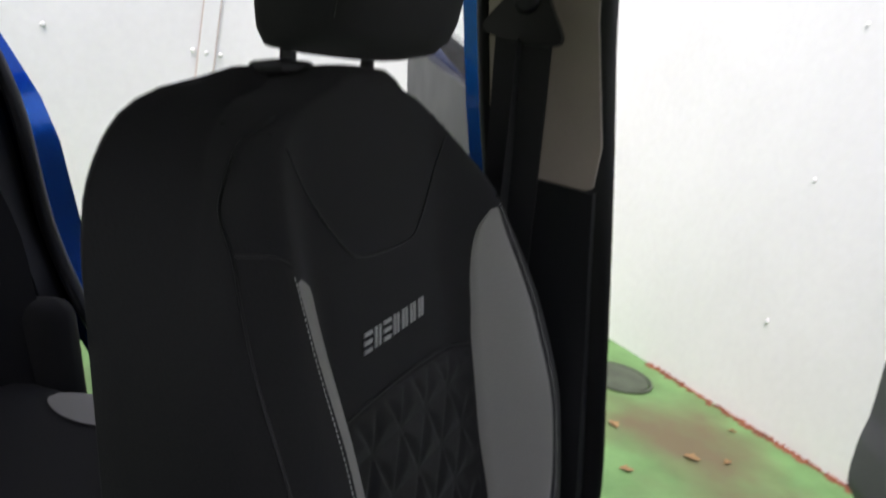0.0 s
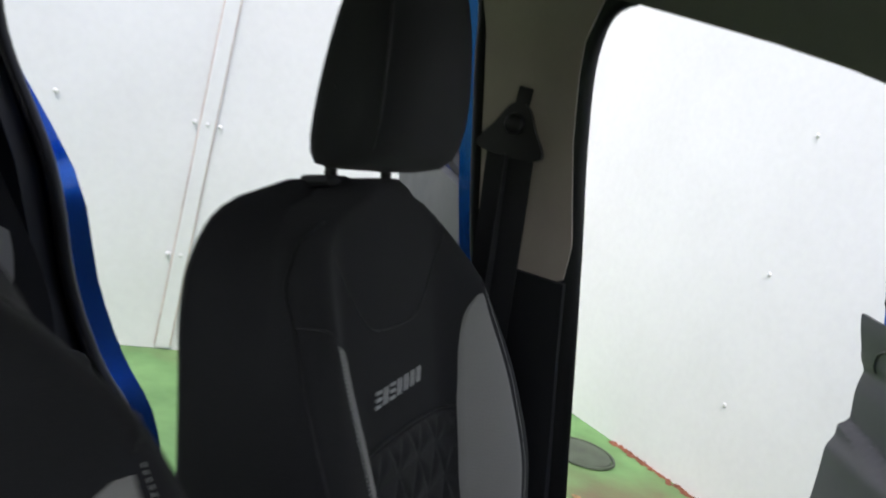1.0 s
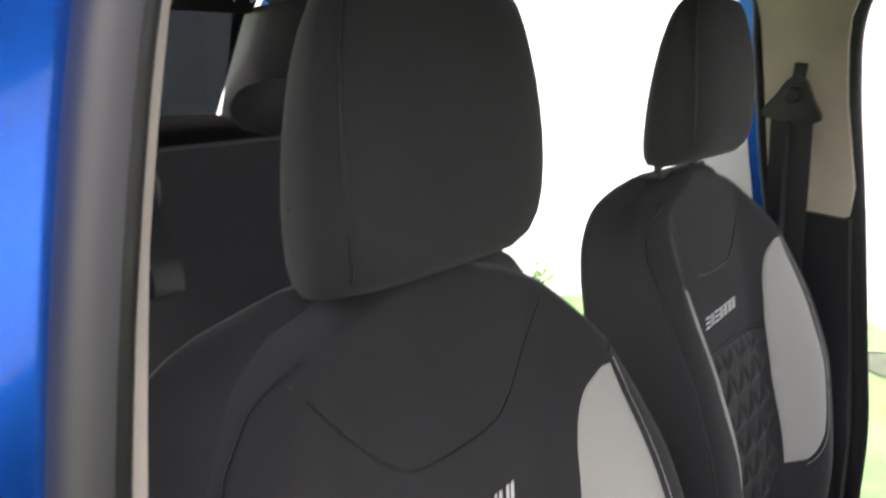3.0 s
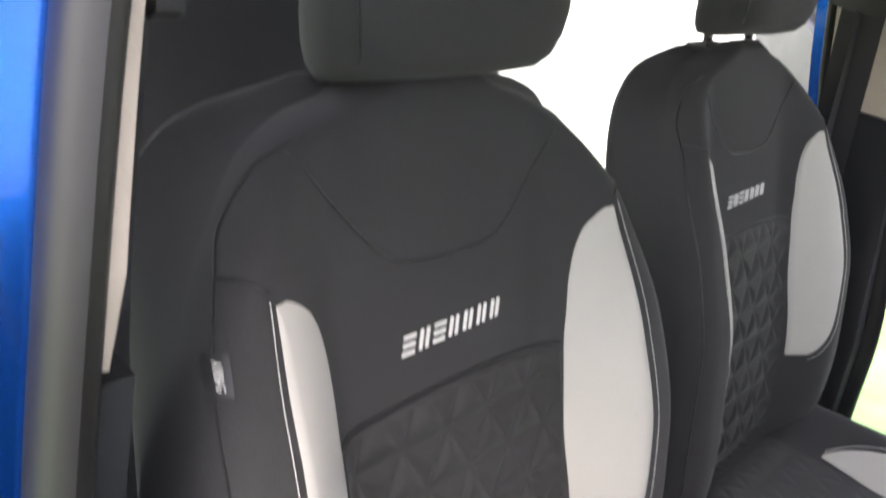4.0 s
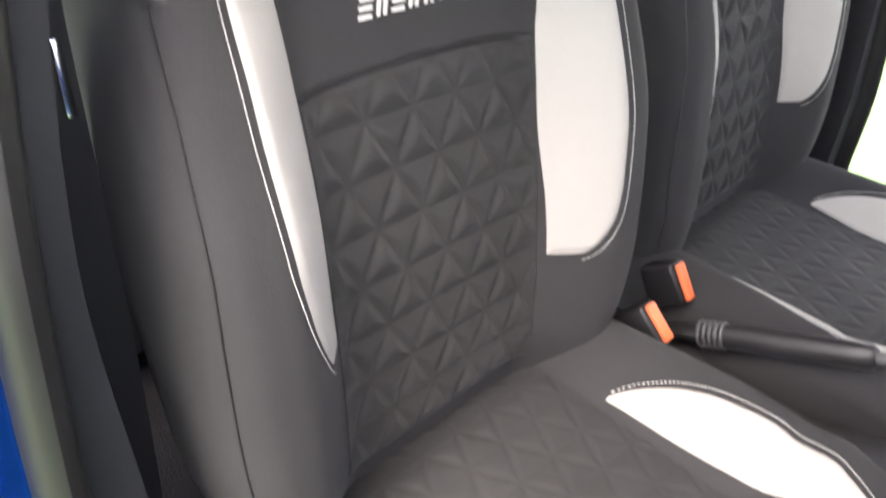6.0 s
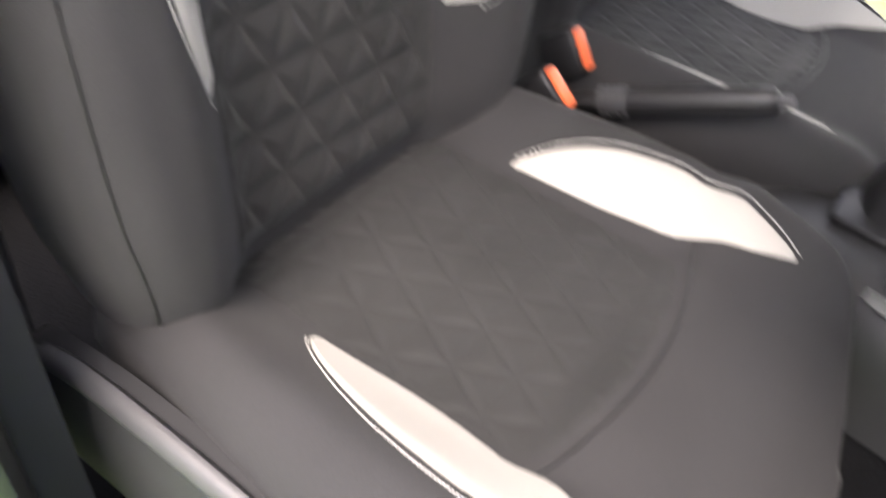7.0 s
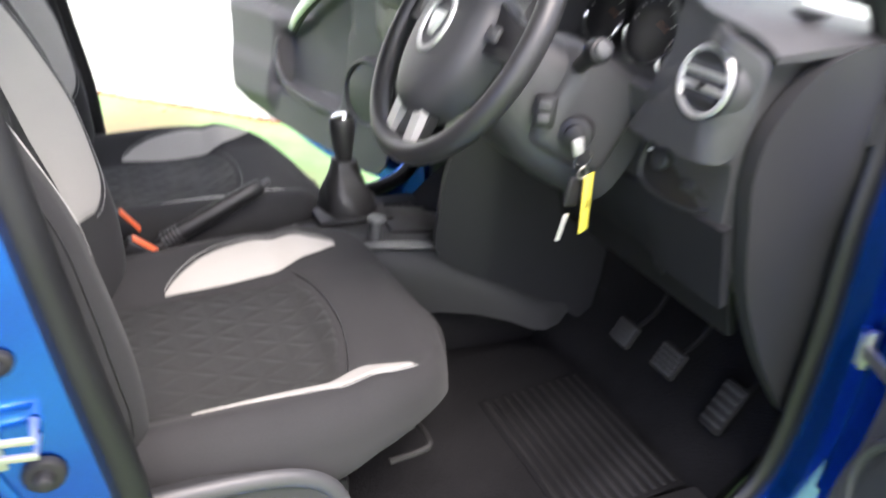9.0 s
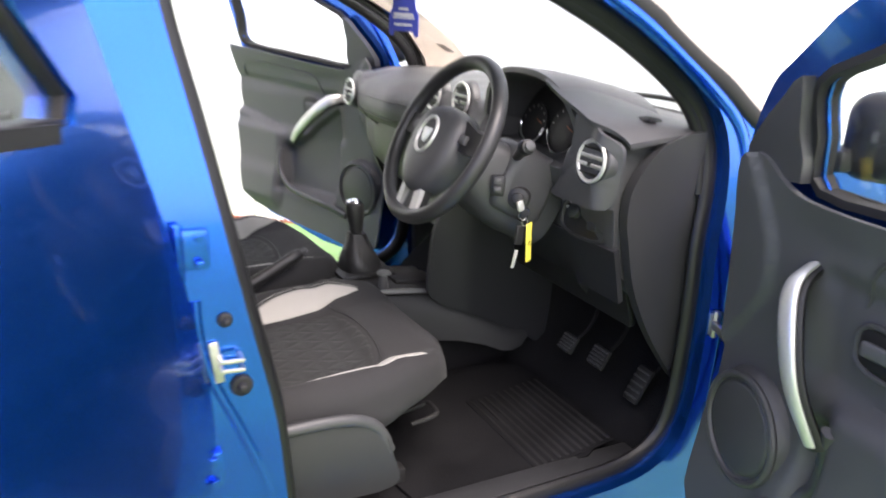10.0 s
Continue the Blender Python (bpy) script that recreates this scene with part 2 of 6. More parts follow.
@functools.lru_cache(maxsize=4096)
def knots(table):
    X, Y = [float(a) for a, _ in table], [float(b) for _, b in table]
    d = [(Y[i + 1] - Y[i]) / (X[i + 1] - X[i]) for i in range(len(X) - 1)]
    M = [d[0]] + [0.0 if d[i - 1] * d[i] <= 0 else 2 * d[i - 1] * d[i] / (d[i - 1] + d[i]) for i in range(1, len(d))] + [d[-1]]
    return X, Y, M


def bisect(X, x):
    lo = 0
    while lo < len(X) and X[lo] <= x:
        lo += 1
    return lo


def interp(table, x):
    """A smooth curve through a table of (x, y), without overshoot."""
    X, Y, M = knots(tuple(table))
    if x <= X[0]:
        return Y[0]
    if x >= X[-1]:
        return Y[-1]
    i = bisect(X, x) - 1
    h = X[i + 1] - X[i]
    t = (x - X[i]) / h
    t2, t3 = t * t, t * t * t
    return (2 * t3 - 3 * t2 + 1) * Y[i] + (t3 - 2 * t2 + t) * h * M[i] + (3 * t2 - 2 * t3) * Y[i + 1] + (t3 - t2) * h * M[i + 1]


def smoothstep(a, b, x):
    t = min(1, max(0, (x - a) / (b - a)))
    return t * t * (3 - 2 * t)


def panel(outline, holes, place, thick, name, mat, parent, label="", cuts=0.12):
    """A sheet cut to a 2D outline with holes, laid into space by place(u, v, depth)."""
    bm = bmesh.new()
    for loop in [outline] + list(holes):
        vs = [bm.verts.new((u, v, 0)) for u, v in loop]
        for a, b in zip(vs, vs[1:] + vs[:1]):
            bm.edges.new((a, b))
    bmesh.ops.triangle_fill(bm, use_beauty=True, use_dissolve=False, edges=bm.edges[:])
    for _ in range(6):
        long = [e for e in bm.edges if e.calc_length() > cuts]
        if not long:
            break
        bmesh.ops.subdivide_edges(bm, edges=long, cuts=1)
        bmesh.ops.triangulate(bm, faces=bm.faces[:])
    geo = bmesh.ops.extrude_face_region(bm, geom=bm.faces[:])
    for v in geo["geom"]:
        if isinstance(v, bmesh.types.BMVert):
            v.co.z = 1
    for v in bm.verts:
        v.co = place(v.co.x, v.co.y, thick * v.co.z)
    return part(name, bm, mat, parent, label)


def round_loop(pts, n=5):
    """A closed 2D loop rounded by a spline."""
    return [(p.x, p.y) for p in smooth_path([(a, b, 0) for a, b in pts], n, True)]


def stitches(points, normals, size, name, mat, parent, label=""):
    """Short raised threads along a line."""
    vs, fs = [], []
    for i in range(0, len(points) - 1):
        a, b, n = points[i], points[i + 1], normals[i]
        t = (b - a)
        a2, b2 = a + t * 0.12, a + t * 0.72
        x = t.cross(n).normalized() * size
        k = len(vs)
        vs += [a2 - x, a2 + x, b2 + x, b2 - x, a2 - x * 0.5 + n * size, a2 + x * 0.5 + n * size, b2 + x * 0.5 + n * size, b2 - x * 0.5 + n * size]
        fs += [tuple(k + q for q in f) for f in ((4, 5, 6, 7), (0, 1, 5, 4), (1, 2, 6, 5), (2, 3, 7, 6), (3, 0, 4, 7))]
    return mesh(name, vs, [tuple(f) for f in fs], mat, parent, label)


# ---- the yard: green painted floor and two white sheet walls that meet in a corner ----
CORNER = Vector((-3.87, -0.634, 0))
ALONG = Vector((0.623, 0.782, 0))
ASIDE = Vector((0.723, -0.691, 0))
WALL_H = 2.7


def ground():
    n = 40
    half = 70.0

    def f(u, v):
        a, b = (u * 2 - 1), (v * 2 - 1)
        x, y = half * a * abs(a), half * b * abs(b)
        return Vector((x, y, -0.002 + 0.004 * noise.noise((x * 0.7, y * 0.7, 0))))
    vs, fs = slab(f, n, n, (0, 0, -0.2))
    tagged(mesh("ground", vs, fs, GREEN), "worn green painted concrete yard floor with brown stains", "ground", kind="structure")


def yard_wall(name, start, way, length, seams, label):
    inward = Vector((way.y, -way.x, 0))
    if inward.dot(Vector((0, 0, 0)) - start) < 0:
        inward = -inward
    a, b = start - way * 0.05, start + way * length

    def f(u, v):
        return a.lerp(b, u) + Vector((0, 0, v * WALL_H)) + inward * 0.004 * noise.noise((u * length * 1.3, v * 4, 0.3))
    vs, fs = slab(f, 40, 16, -inward * 0.12)
    w = tagged(mesh(name, vs, fs, WALL), label, "wall", kind="structure")
    for d in seams:
        p = start + way * d + inward * 0.008
        m = facing((0, 0, 0), inward)
        m.translation = p + Vector((0, 0, WALL_H / 2))
        part("joint_strip", box((0.062, WALL_H - 0.02, 0.004), m, 0.002, 1), WALL, w, "white painted cover strip")
        for o in (-0.0345, 0.0345):
            m = facing((0, 0, 0), inward)
            m.translation = start + way * (d + o) + inward * 0.0065 + Vector((0, 0, WALL_H / 2))
            part("rust_line", box((0.006, WALL_H - 0.04, 0.002), m, 0.0), STREAK, w, "rust weeping from the joint")
    # rivets stand beside every strip and in the sheets between
    rivet = None
    rows = [0.45, 1.05, 1.65, 2.25]
    spots = [(d + o, z) for d in seams for z in rows for o in (-0.055, 0.0, 0.055)]
    spots += [(d - 0.6 + 0.02 * math.sin(9 * d + z), z) for d in seams for z in rows[::1]]
    for d, z in spots:
        m = facing(start + way * d + inward * 0.012 + Vector((0, 0, z)), inward)
        if rivet is None:
            rivet = part("rivet", disc(0.011, 0.006, 0.008, m, 10), WALL, w)
            first = m.copy()
        else:
            o = rivet.copy()
            scene.collection.objects.link(o)
            o.matrix_world = m @ first.inverted()
    return w


ground()
WALL_A = yard_wall("wall_front", CORNER, ALONG, 16.0, [1.9, 3.12, 4.34, 5.56, 6.78, 8.0], "white painted metal sheet wall with joints and rivets")
WALL_B = yard_wall("wall_side", CORNER, ASIDE, 12.0, [2.04, 3.26, 4.48, 5.7], "white painted metal sheet wall with cover strips and rivets")


def kerb_rust():
    """Flaking rust-brown edge along the foot of the front wall."""
    inward = Vector((ALONG.y, -ALONG.x, 0))
    vs, fs = [], []
    rnd = random.Random(3)
    for i in range(420):
        d = 0.75 + rnd.random() * 2.6
        p = CORNER + ALONG * d + inward * (0.004 + rnd.random() ** 2 * 0.03)
        r = 0.008 + rnd.random() * 0.016
        k = len(vs)
        h = 0.003 + rnd.random() * 0.012
        for j in range(5):
            a = j * 1.256 + rnd.random() * 0.6
            vs.append(p + Vector((r * math.cos(a), r * math.sin(a), 0)))
        vs.append(p + Vector((0, 0, h)))
        fs += [(k + j, k + (j + 1) % 5, k + 5) for j in range(5)]
        fs.append(tuple(k + j for j in range(4, -1, -1)))
    tagged(mesh("rust_flakes", vs, fs, RUST, smooth=False), "flaking rust-brown edge along the foot of the wall", "rust", kind="stuff")


kerb_rust()


def drain_cover():
    t = thing("drain_cover", (-3.08, -0.16, 0.0), "round dark grey drain cover in the green floor", "drain cover")
    part("cover", disc(0.145, 0.14, 0.014, Matrix.Translation((-3.08, -0.16, 0.005)), 32, 0.003), COVER, t)
    vs, fs = sweep([(-3.08 + 0.155 * math.cos(a * math.pi / 20), -0.16 + 0.155 * math.sin(a * math.pi / 20), 0.006) for a in range(40)], ring(0.008, 6), True)
    mesh("rim", vs, fs, COVER, t)


drain_cover()


def dry_leaves():
    rnd = random.Random(5)
    for x, y, s in ((-2.575, -0.09, 0.03), (-2.517, 0.215, 0.032), (-2.247, 0.011, 0.026), (-2.59, 0.341, 0.022), (-2.9, 0.35, 0.018)):
        a = rnd.random() * 6.3
        vs = []
        for i in range(9):
            u = i / 8 - 0.5
            w = 0.32 * math.cos(u * math.pi) * (1 + 0.2 * math.sin(i * 2))
            for v in (-w, 0, w):
                q = Vector((u * 2 * s, v * 2 * s, 0.004 + abs(v) * s * 0.8 + 0.3 * s * u * u))
                q.rotate(Euler((0, 0, a)))
                vs.append(q + Vector((x, y, 0)))
        fs = [(3 * i + j, 3 * i + j + 1, 3 * i + j + 4, 3 * i + j + 3) for i in range(8) for j in range(2)]
        n = len(vs)
        vs += [v + Vector((0, 0, -0.0015)) for v in vs]
        fs += [tuple(n + q for q in reversed(f)) for f in fs]
        tagged(mesh("fallen_leaf", vs, fs, DRY_LEAF), "curled dry brown leaf on the green floor", "leaf", "fallen leaves")


dry_leaves()


def weed():
    base = Vector((-2.56, -1.83, 0))
    t = thing("weed", base, "small bright green weed growing at the wall's foot", "plant")
    rnd = random.Random(8)
    for k in range(6):
        a, tilt = rnd.random() * 6.3, 0.05 + 0.06 * rnd.random()
        top = base + Vector((tilt * math.cos(a), tilt * math.sin(a), 0.13 + 0.07 * rnd.random()))
        path = smooth_path([base, base.lerp(top, 0.5) + Vector((0, 0, 0.02)), top], 4)
        vs, fs = sweep(path, ring(0.0022, 5), up=(0.3, 0.2, 0.1))
        mesh("stem", vs, fs, LEAF, t)
        for i in range(9):
            p = path[min(len(path) - 1, 1 + i)]
            b = rnd.random() * 6.3
            d = Vector((math.cos(b), math.sin(b), 0.5)).normalized()
            x = d.cross(Vector((0, 0, 1))).normalized()
            L = 0.025 + 0.025 * rnd.random()
            n = x.cross(d)
            lv = [p, p + d * L * 0.5 + x * L * 0.35 - n * 0.002, p + d * L - n * 0.006, p + d * L * 0.5 - x * L * 0.35 - n * 0.002, p + d * L * 0.5 + n * 0.003]
            mesh("leaf", lv, [(0, 1, 4), (1, 2, 4), (2, 3, 4), (3, 0, 4)], LEAF, t)


weed()

# ---- the car: one thing, with all that is bolted to it ----
car = thing("car", (0, 0, 0.02), "metallic blue small hatchback with all four doors open", "car")


def settle(holder, main, name):
    """Makes main the named part of the car and hangs the rest of the holder's pieces under it."""
    rest = [o for o in holder.children_recursive if o is not main]
    main.parent = car
    main.matrix_parent_inverse = Matrix.Translation(-car.location)
    main.name = name
    for o in rest:
        o.parent = main
        o.matrix_parent_inverse = Matrix()
    bpy.data.objects.remove(holder)


# ---- front seats ----
LEAN_BACK = radians(14.6)
UPB = Vector((0, -math.sin(LEAN_BACK), math.cos(LEAN_BACK)))
FWB = Vector((0, math.cos(LEAN_BACK), math.sin(LEAN_BACK)))
BACK_W = [(-0.06, 0.235), (0.0, 0.257), (0.1, 0.278), (0.25, 0.286), (0.38, 0.281), (0.46, 0.269), (0.53, 0.246), (0.58, 0.213), (0.615, 0.18), (0.64, 0.135), (0.655, 0.08)]
BACK_R = [(-0.06, 0.23), (0.0, 0.25), (0.1, 0.266), (0.3, 0.272), (0.5, 0.265), (0.54, 0.264), (0.58, 0.257), (0.61, 0.244), (0.635, 0.223), (0.65, 0.19), (0.66, 0.14)]
CREST = [(-0.06, -0.005), (0.0, 0.034), (0.05, 0.05), (0.15, 0.062), (0.28, 0.064), (0.4, 0.046), (0.5, 0.018), (0.56, 0.002), (0.66, -0.03)]
CUSH_OUT = [(-0.08, 0.25), (0.0, 0.27), (0.1, 0.285), (0.2, 0.293), (0.27, 0.286), (0.33, 0.271), (0.38, 0.249), (0.42, 0.22), (0.455, 0.179), (0.483, 0.125), (0.503, 0.06)]
CUSH_IN = [(-0.08, 0.25), (0.0, 0.27), (0.1, 0.285), (0.2, 0.297), (0.3, 0.299), (0.37, 0.291), (0.42, 0.274), (0.46, 0.239), (0.49, 0.175), (0.508, 0.085)]
OUTER = [1]


def back_front(s, h):
    """Depth of the backrest's front face at s across and h up."""
    a = abs(s)
    crest = interp(CREST, h)
    w = interp(BACK_W, h)
    mid = -0.022 - 0.02 * smoothstep(0.03, -0.06, h) - 0.012 * smoothstep(0.35, 0.62, h) + 0.008 * math.sin(max(0, min(1, h / 0.4)) * math.pi)
    d = mid + (crest - mid) * smoothstep(0.115, 0.222, a)
    e = (a - (w - 0.042)) / 0.042
    if e > 0:
        d -= 0.05 * (1 - math.sqrt(max(0, 1 - min(1, e) ** 2)))
    return d


def cush_w(s, y):
    """Half width of the cushion; the corner towards the door is the rounder one."""
    return interp(CUSH_OUT if s * OUTER[0] > 0 else CUSH_IN, y)


def cush_top(s, y):
    a = abs(s)
    w = cush_w(s, y)
    mid = 0.578 - 0.028 * smoothstep(0.025, -0.06, y) + 0.05 * max(0, y) + 0.022 * smoothstep(0.27, 0.33, y) - 0.062 * smoothstep(0.40, 0.53, y) ** 1.6
    z = mid + (0.056 - 0.013 * smoothstep(0.25, 0.35, y)) * smoothstep(0.14, 0.245, a) * (1 - 0.55 * smoothstep(0.24, 0.5, y))
    e = (a - (w - 0.05)) / 0.05
    if e > 0:
        z -= 0.055 * (1 - math.sqrt(max(0, 1 - min(1, e) ** 2)))
    return z


def back_normal(s, h):
    e = 0.003
    ds = (back_front(s + e, h) - back_front(s - e, h)) / (2 * e)
    dh = (back_front(s, h + e) - back_front(s, h - e)) / (2 * e)
    return (FWB - Vector((1, 0, 0)) * ds - UPB * dh).normalized()


def cush_normal(s, y):
    e = 0.003
    return Vector((-(cush_top(s + e, y) - cush_top(s - e, y)) / (2 * e), -(cush_top(s, y + e) - cush_top(s, y - e)) / (2 * e), 1)).normalized()


INS_IN = [(0.13, 0.15), (0.2, 0.147), (0.3, 0.14), (0.4, 0.143), (0.455, 0.146), (0.485, 0.152), (0.505, 0.163), (0.52, 0.182), (0.53, 0.204)]
INS_TIP = [(0.13, 0.15), (0.2, 0.147), (0.3, 0.14), (0.37, 0.142), (0.41, 0.1455), (0.452, 0.1505), (0.48, 0.157), (0.505, 0.1685), (0.52, 0.186), (0.53, 0.204)]
INS_OUT = [(0.13, 0.157), (0.136, 0.174), (0.147, 0.189), (0.165, 0.202), (0.19, 0.212), (0.23, 0.217), (0.3, 0.219), (0.38, 0.2175), (0.45, 0.2135), (0.53, 0.204)]
INS_SLIM = [(0.163, 0.157), (0.17, 0.166), (0.195, 0.183), (0.23, 0.199), (0.26, 0.207), (0.3, 0.214), (0.38, 0.2165), (0.45, 0.2135), (0.53, 0.204)]
CIN_IN = [(0.085, 0.163), (0.19, 0.157), (0.30, 0.166), (0.345, 0.178), (0.395, 0.199)]
CIN_OUT = [(0.085, 0.163), (0.1, 0.181), (0.125, 0.2), (0.16, 0.218), (0.2, 0.23), (0.25, 0.236), (0.3, 0.233), (0.34, 0.2245), (0.37, 0.213), (0.395, 0.199)]


def quilt(u, v, side):
    """Height of a quilted field of triangles: 0 on the seams, 1 at the crowns."""
    rowh = side * 0.9
    r = v / rowh
    i = math.floor(r)
    fv = r - i
    x = u / side + (0.5 if i % 2 else 0.0)
    fx = x - math.floor(x)
    left, right = fx - fv * 0.5, (1 - fx) - fv * 0.5
    if left >= 0 and right >= 0:
        d = min(fv, left * 1.8, right * 1.8) * 3.0
        return min(1, d) ** 0.8
    d = min(1 - fv, (-left if left < 0 else -right) * 1.8) * 3.0
    return 0.75 * min(1, max(0, d)) ** 0.8


def front_seat(cx, cy, raised, label):
    base = Vector((cx, cy, 0.60))
    OUTER[0] = 1 if cx > 0 else -1
    seat = new("holder")

    def B(s, h, d):
        return base + Vector((s, 0, 0)) + UPB * h + FWB * d

    def C(s, y, z):
        return Vector((cx + s, cy + y, z))
    # backrest: rings of one closed section, from the hinge up
    rings = []
    for i in range(72):
        h = -0.06 + 0.72 * (i / 71) ** 0.85
        w = interp(BACK_W, h)
        deep = interp([(-0.06, -0.10), (0.1, -0.112), (0.4, -0.115), (0.58, -0.115), (0.655, -0.107)], h)
        row = []
        for j in range(-34, 35):
            s = w * math.sin(j / 34 * math.pi / 2)
            row.append(B(s, h, back_front(s, h)))
        side_d = back_front(w, h)
        wb = interp(BACK_R, h)
        for k in (0.3, 0.6, 0.85):
            row.append(B(w + (wb - w) * k + 0.004 * math.sin(k * 3), h, side_d + (deep - side_d) * k))
        for j in range(7, -8, -1):
            s = wb * 0.96 * math.sin(j / 7 * math.pi / 2)
            row.append(B(s, h, deep - 0.02 * math.cos(j / 7 * math.pi / 2)))
        for k in (0.85, 0.6, 0.3):
            row.append(B(-w - (wb - w) * k - 0.004 * math.sin(k * 3), h, side_d + (deep - side_d) * k))
        rings.append(row)
    mid = rings[-1]
    c = sum(mid, Vector()) / len(mid)
    rings.append([c + (v - c) * 0.8 + UPB * 0.008 for v in mid])
    rings.append([c + (v - c) * 0.4 + UPB * 0.011 for v in mid])
    vs, fs = loft(rings)
    back = mesh("backrest", vs, fs, FABRIC, seat, "black fabric backrest")
    # piped seam round the front's edge and the neck seam
    for sgn in (-1, 1):
        edge = smooth_path([(0.246, -0.03, 0), (0.264, 0.07, 0), (0.272, 0.14, 0), (0.273, 0.24, 0), (0.268, 0.34, 0), (0.262, 0.415, 0), (0.255, 0.47, 0), (0.245, 0.51, 0), (0.232, 0.545, 0), (0.214, 0.576, 0), (0.18, 0.61, 0), (0.142, 0.628, 0)], 8)
        line = [B(sgn * q.x, q.y, back_front(q.x, q.y)) + back_normal(sgn * q.x, q.y) * 0.0004 for q in edge]
        yoke = [B(sgn * q.x, q.y, back_front(q.x, q.y)) + back_normal(sgn * q.x, q.y) * 0.0004 for q in smooth_path([(0.206, 0.535, 0), (0.218, 0.543, 0), (0.231, 0.546, 0)], 6)]
        vs, fs = sweep(yoke, ring(0.0012, 6), up=FWB)
        mesh("seam", vs, fs, DARK, back)
        vs, fs = sweep(line, ring(0.0011, 6), up=FWB)
        mesh("seam", vs, fs, DARK, back)
    neck = [B(s, h, back_front(s, h) + 0.0005) for s, h in [(p.x, p.y) for p in smooth_path([(0.165, 0.625, 0), (0.115, 0.565, 0), (0.075, 0.525, 0), (0.04, 0.512, 0), (-0.04, 0.512, 0), (-0.075, 0.525, 0), (-0.115, 0.565, 0), (-0.165, 0.625, 0)], 5)]]
    vs, fs = sweep(neck, ring(0.001, 6), up=FWB)
    mesh("seam", vs, fs, DARK, back)
    for sgn in (-1, 1):
        edge_in, inner, low = (INS_SLIM, INS_IN, 0.163) if sgn > 0 else (INS_OUT, INS_TIP, 0.135)

        def ins(u, v, sgn=sgn):
            h = low + (0.53 - low) * v
            s = interp(inner, h) * (1 - u) + interp(edge_in, h) * u
            edge = min(u, 1 - u, v * 3, (1 - v) * 3)
            return B(sgn * s, h, back_front(s, h)) + back_normal(sgn * s, h) * (-0.0015 + 0.004 * min(1, edge * 9))
        vs, fs = patch(ins, 18, 90)
        mesh("insert_panel", vs, fs, INSERT, back, "light grey fabric side insert")
        pos = [(interp(edge_in, h) + 0.005, h - 0.004 * smoothstep(0.2, low, h)) for h in list(np.linspace(low + 0.001, low + 0.02, 9)) + list(np.linspace(low + 0.0235, 0.53, 100))]
        norm = [back_normal(sgn * s, h) for s, h in pos]
        line = [B(sgn * s, h, back_front(s, h)) + n * 0.0012 for (s, h), n in zip(pos, norm)]
        stitches(line, norm, 0.00045, "stitching", THREAD, back, "white thread")

    def qp(u, v):
        s = -0.146 + 0.292 * u
        htop = 0.392 - 0.008 * (2 * u - 1) ** 2
        h = 0.0 + htop * v
        edge = min(u * 0.292, (1 - u) * 0.292, (1 - v) * htop) / 0.005
        return B(s, h, back_front(s, h) - 0.004 + 0.006 * min(1, edge) + 0.0062 * quilt(s + 0.01, h, 0.056) * min(1, edge * 0.25))
    vs, fs = patch(qp, 110, 140)
    mesh("quilted_panel", vs, fs, QUILT, back, "black fabric quilted in raised triangles")
    hem = [B(s, 0.395 - 0.008 * (s / 0.146) ** 2, back_front(s, 0.393) + 0.0008) for s in np.linspace(-0.143, 0.143, 24)]
    vs, fs = sweep(hem, ring(0.0018, 6), up=FWB)
    mesh("seam", vs, fs, DARK, back)
    # word mark on the chest of the seat: slanted plain blocks
    k = 0
    for i in range(7):
        s0 = 0.064 - i * 0.0186
        hb = 0.4335 + 0.0012 * i * 0.5
        bars = ((0, 0.003, 0, 0.9), (0.007, 0.01, 0, 0.9), (0.014, 0.017, 0, 0.9)) if i in (0, 2) else ((0, 0.017, 0.1, 0.29), (0, 0.017, 0.58, 0.77))
        vs, fs = [], []
        for h0, h1, u0, u1 in bars:
            q = []
            for hh, uu in ((h0, u0), (h0, u1), (h1, u1), (h1, u0)):
                s = s0 - uu * 0.0155 - hh * 0.25
                q.append((s, hb + hh))
            n = len(vs)
            vs += [B(s, h, back_front(s, h) - 0.001) for s, h in q] + [B(s, h, back_front(s, h) + 0.0016) for s, h in q]
            fs += [(n + 4, n + 5, n + 6, n + 7), (n, n + 1, n + 5, n + 4), (n + 1, n + 2, n + 6, n + 5), (n + 2, n + 3, n + 7, n + 6), (n + 3, n, n + 4, n + 7)]
        mesh("embroidered_mark", vs, fs, THREAD, back, "silver-white embroidery", False)
    # cloth tag on the outer bolster
    sg = 1 if cx > 0 else -1
    tw = 0.2485

    def tg(u, v, lift=0.0025):
        s, h = tw - 0.0062 + 0.0115 * u + 0.004 * (0.5 - v), 0.477 + 0.025 * v
        return B(sg * s, h, back_front(s, h)) + back_normal(sg * s, h) * lift
    vs, fs = patch(tg, 8, 4)
    mesh("cloth_tag", vs, fs, DARK, back, "black cloth tag")
    fc = bpy.data.curves.new("tag_text", 'FONT')
    fc.body, fc.size, fc.align_x, fc.align_y = "AIRBAG", 0.0068, 'CENTER', 'CENTER'
    fo = new("tag_text", fc)
    me = bpy.data.meshes.new_from_object(fo)
    bpy.data.objects.remove(fo)
    tv = [tg(0.5 - sg * v.co.y * 0.85 / 0.0115, 0.5 - v.co.x * 0.75 / 0.025, 0.0035) for v in me.vertices]
    mesh("tag_lettering", tv, [tuple(f.vertices) for f in me.polygons], THREAD, back, "white lettering", False)
    bpy.data.meshes.remove(me)
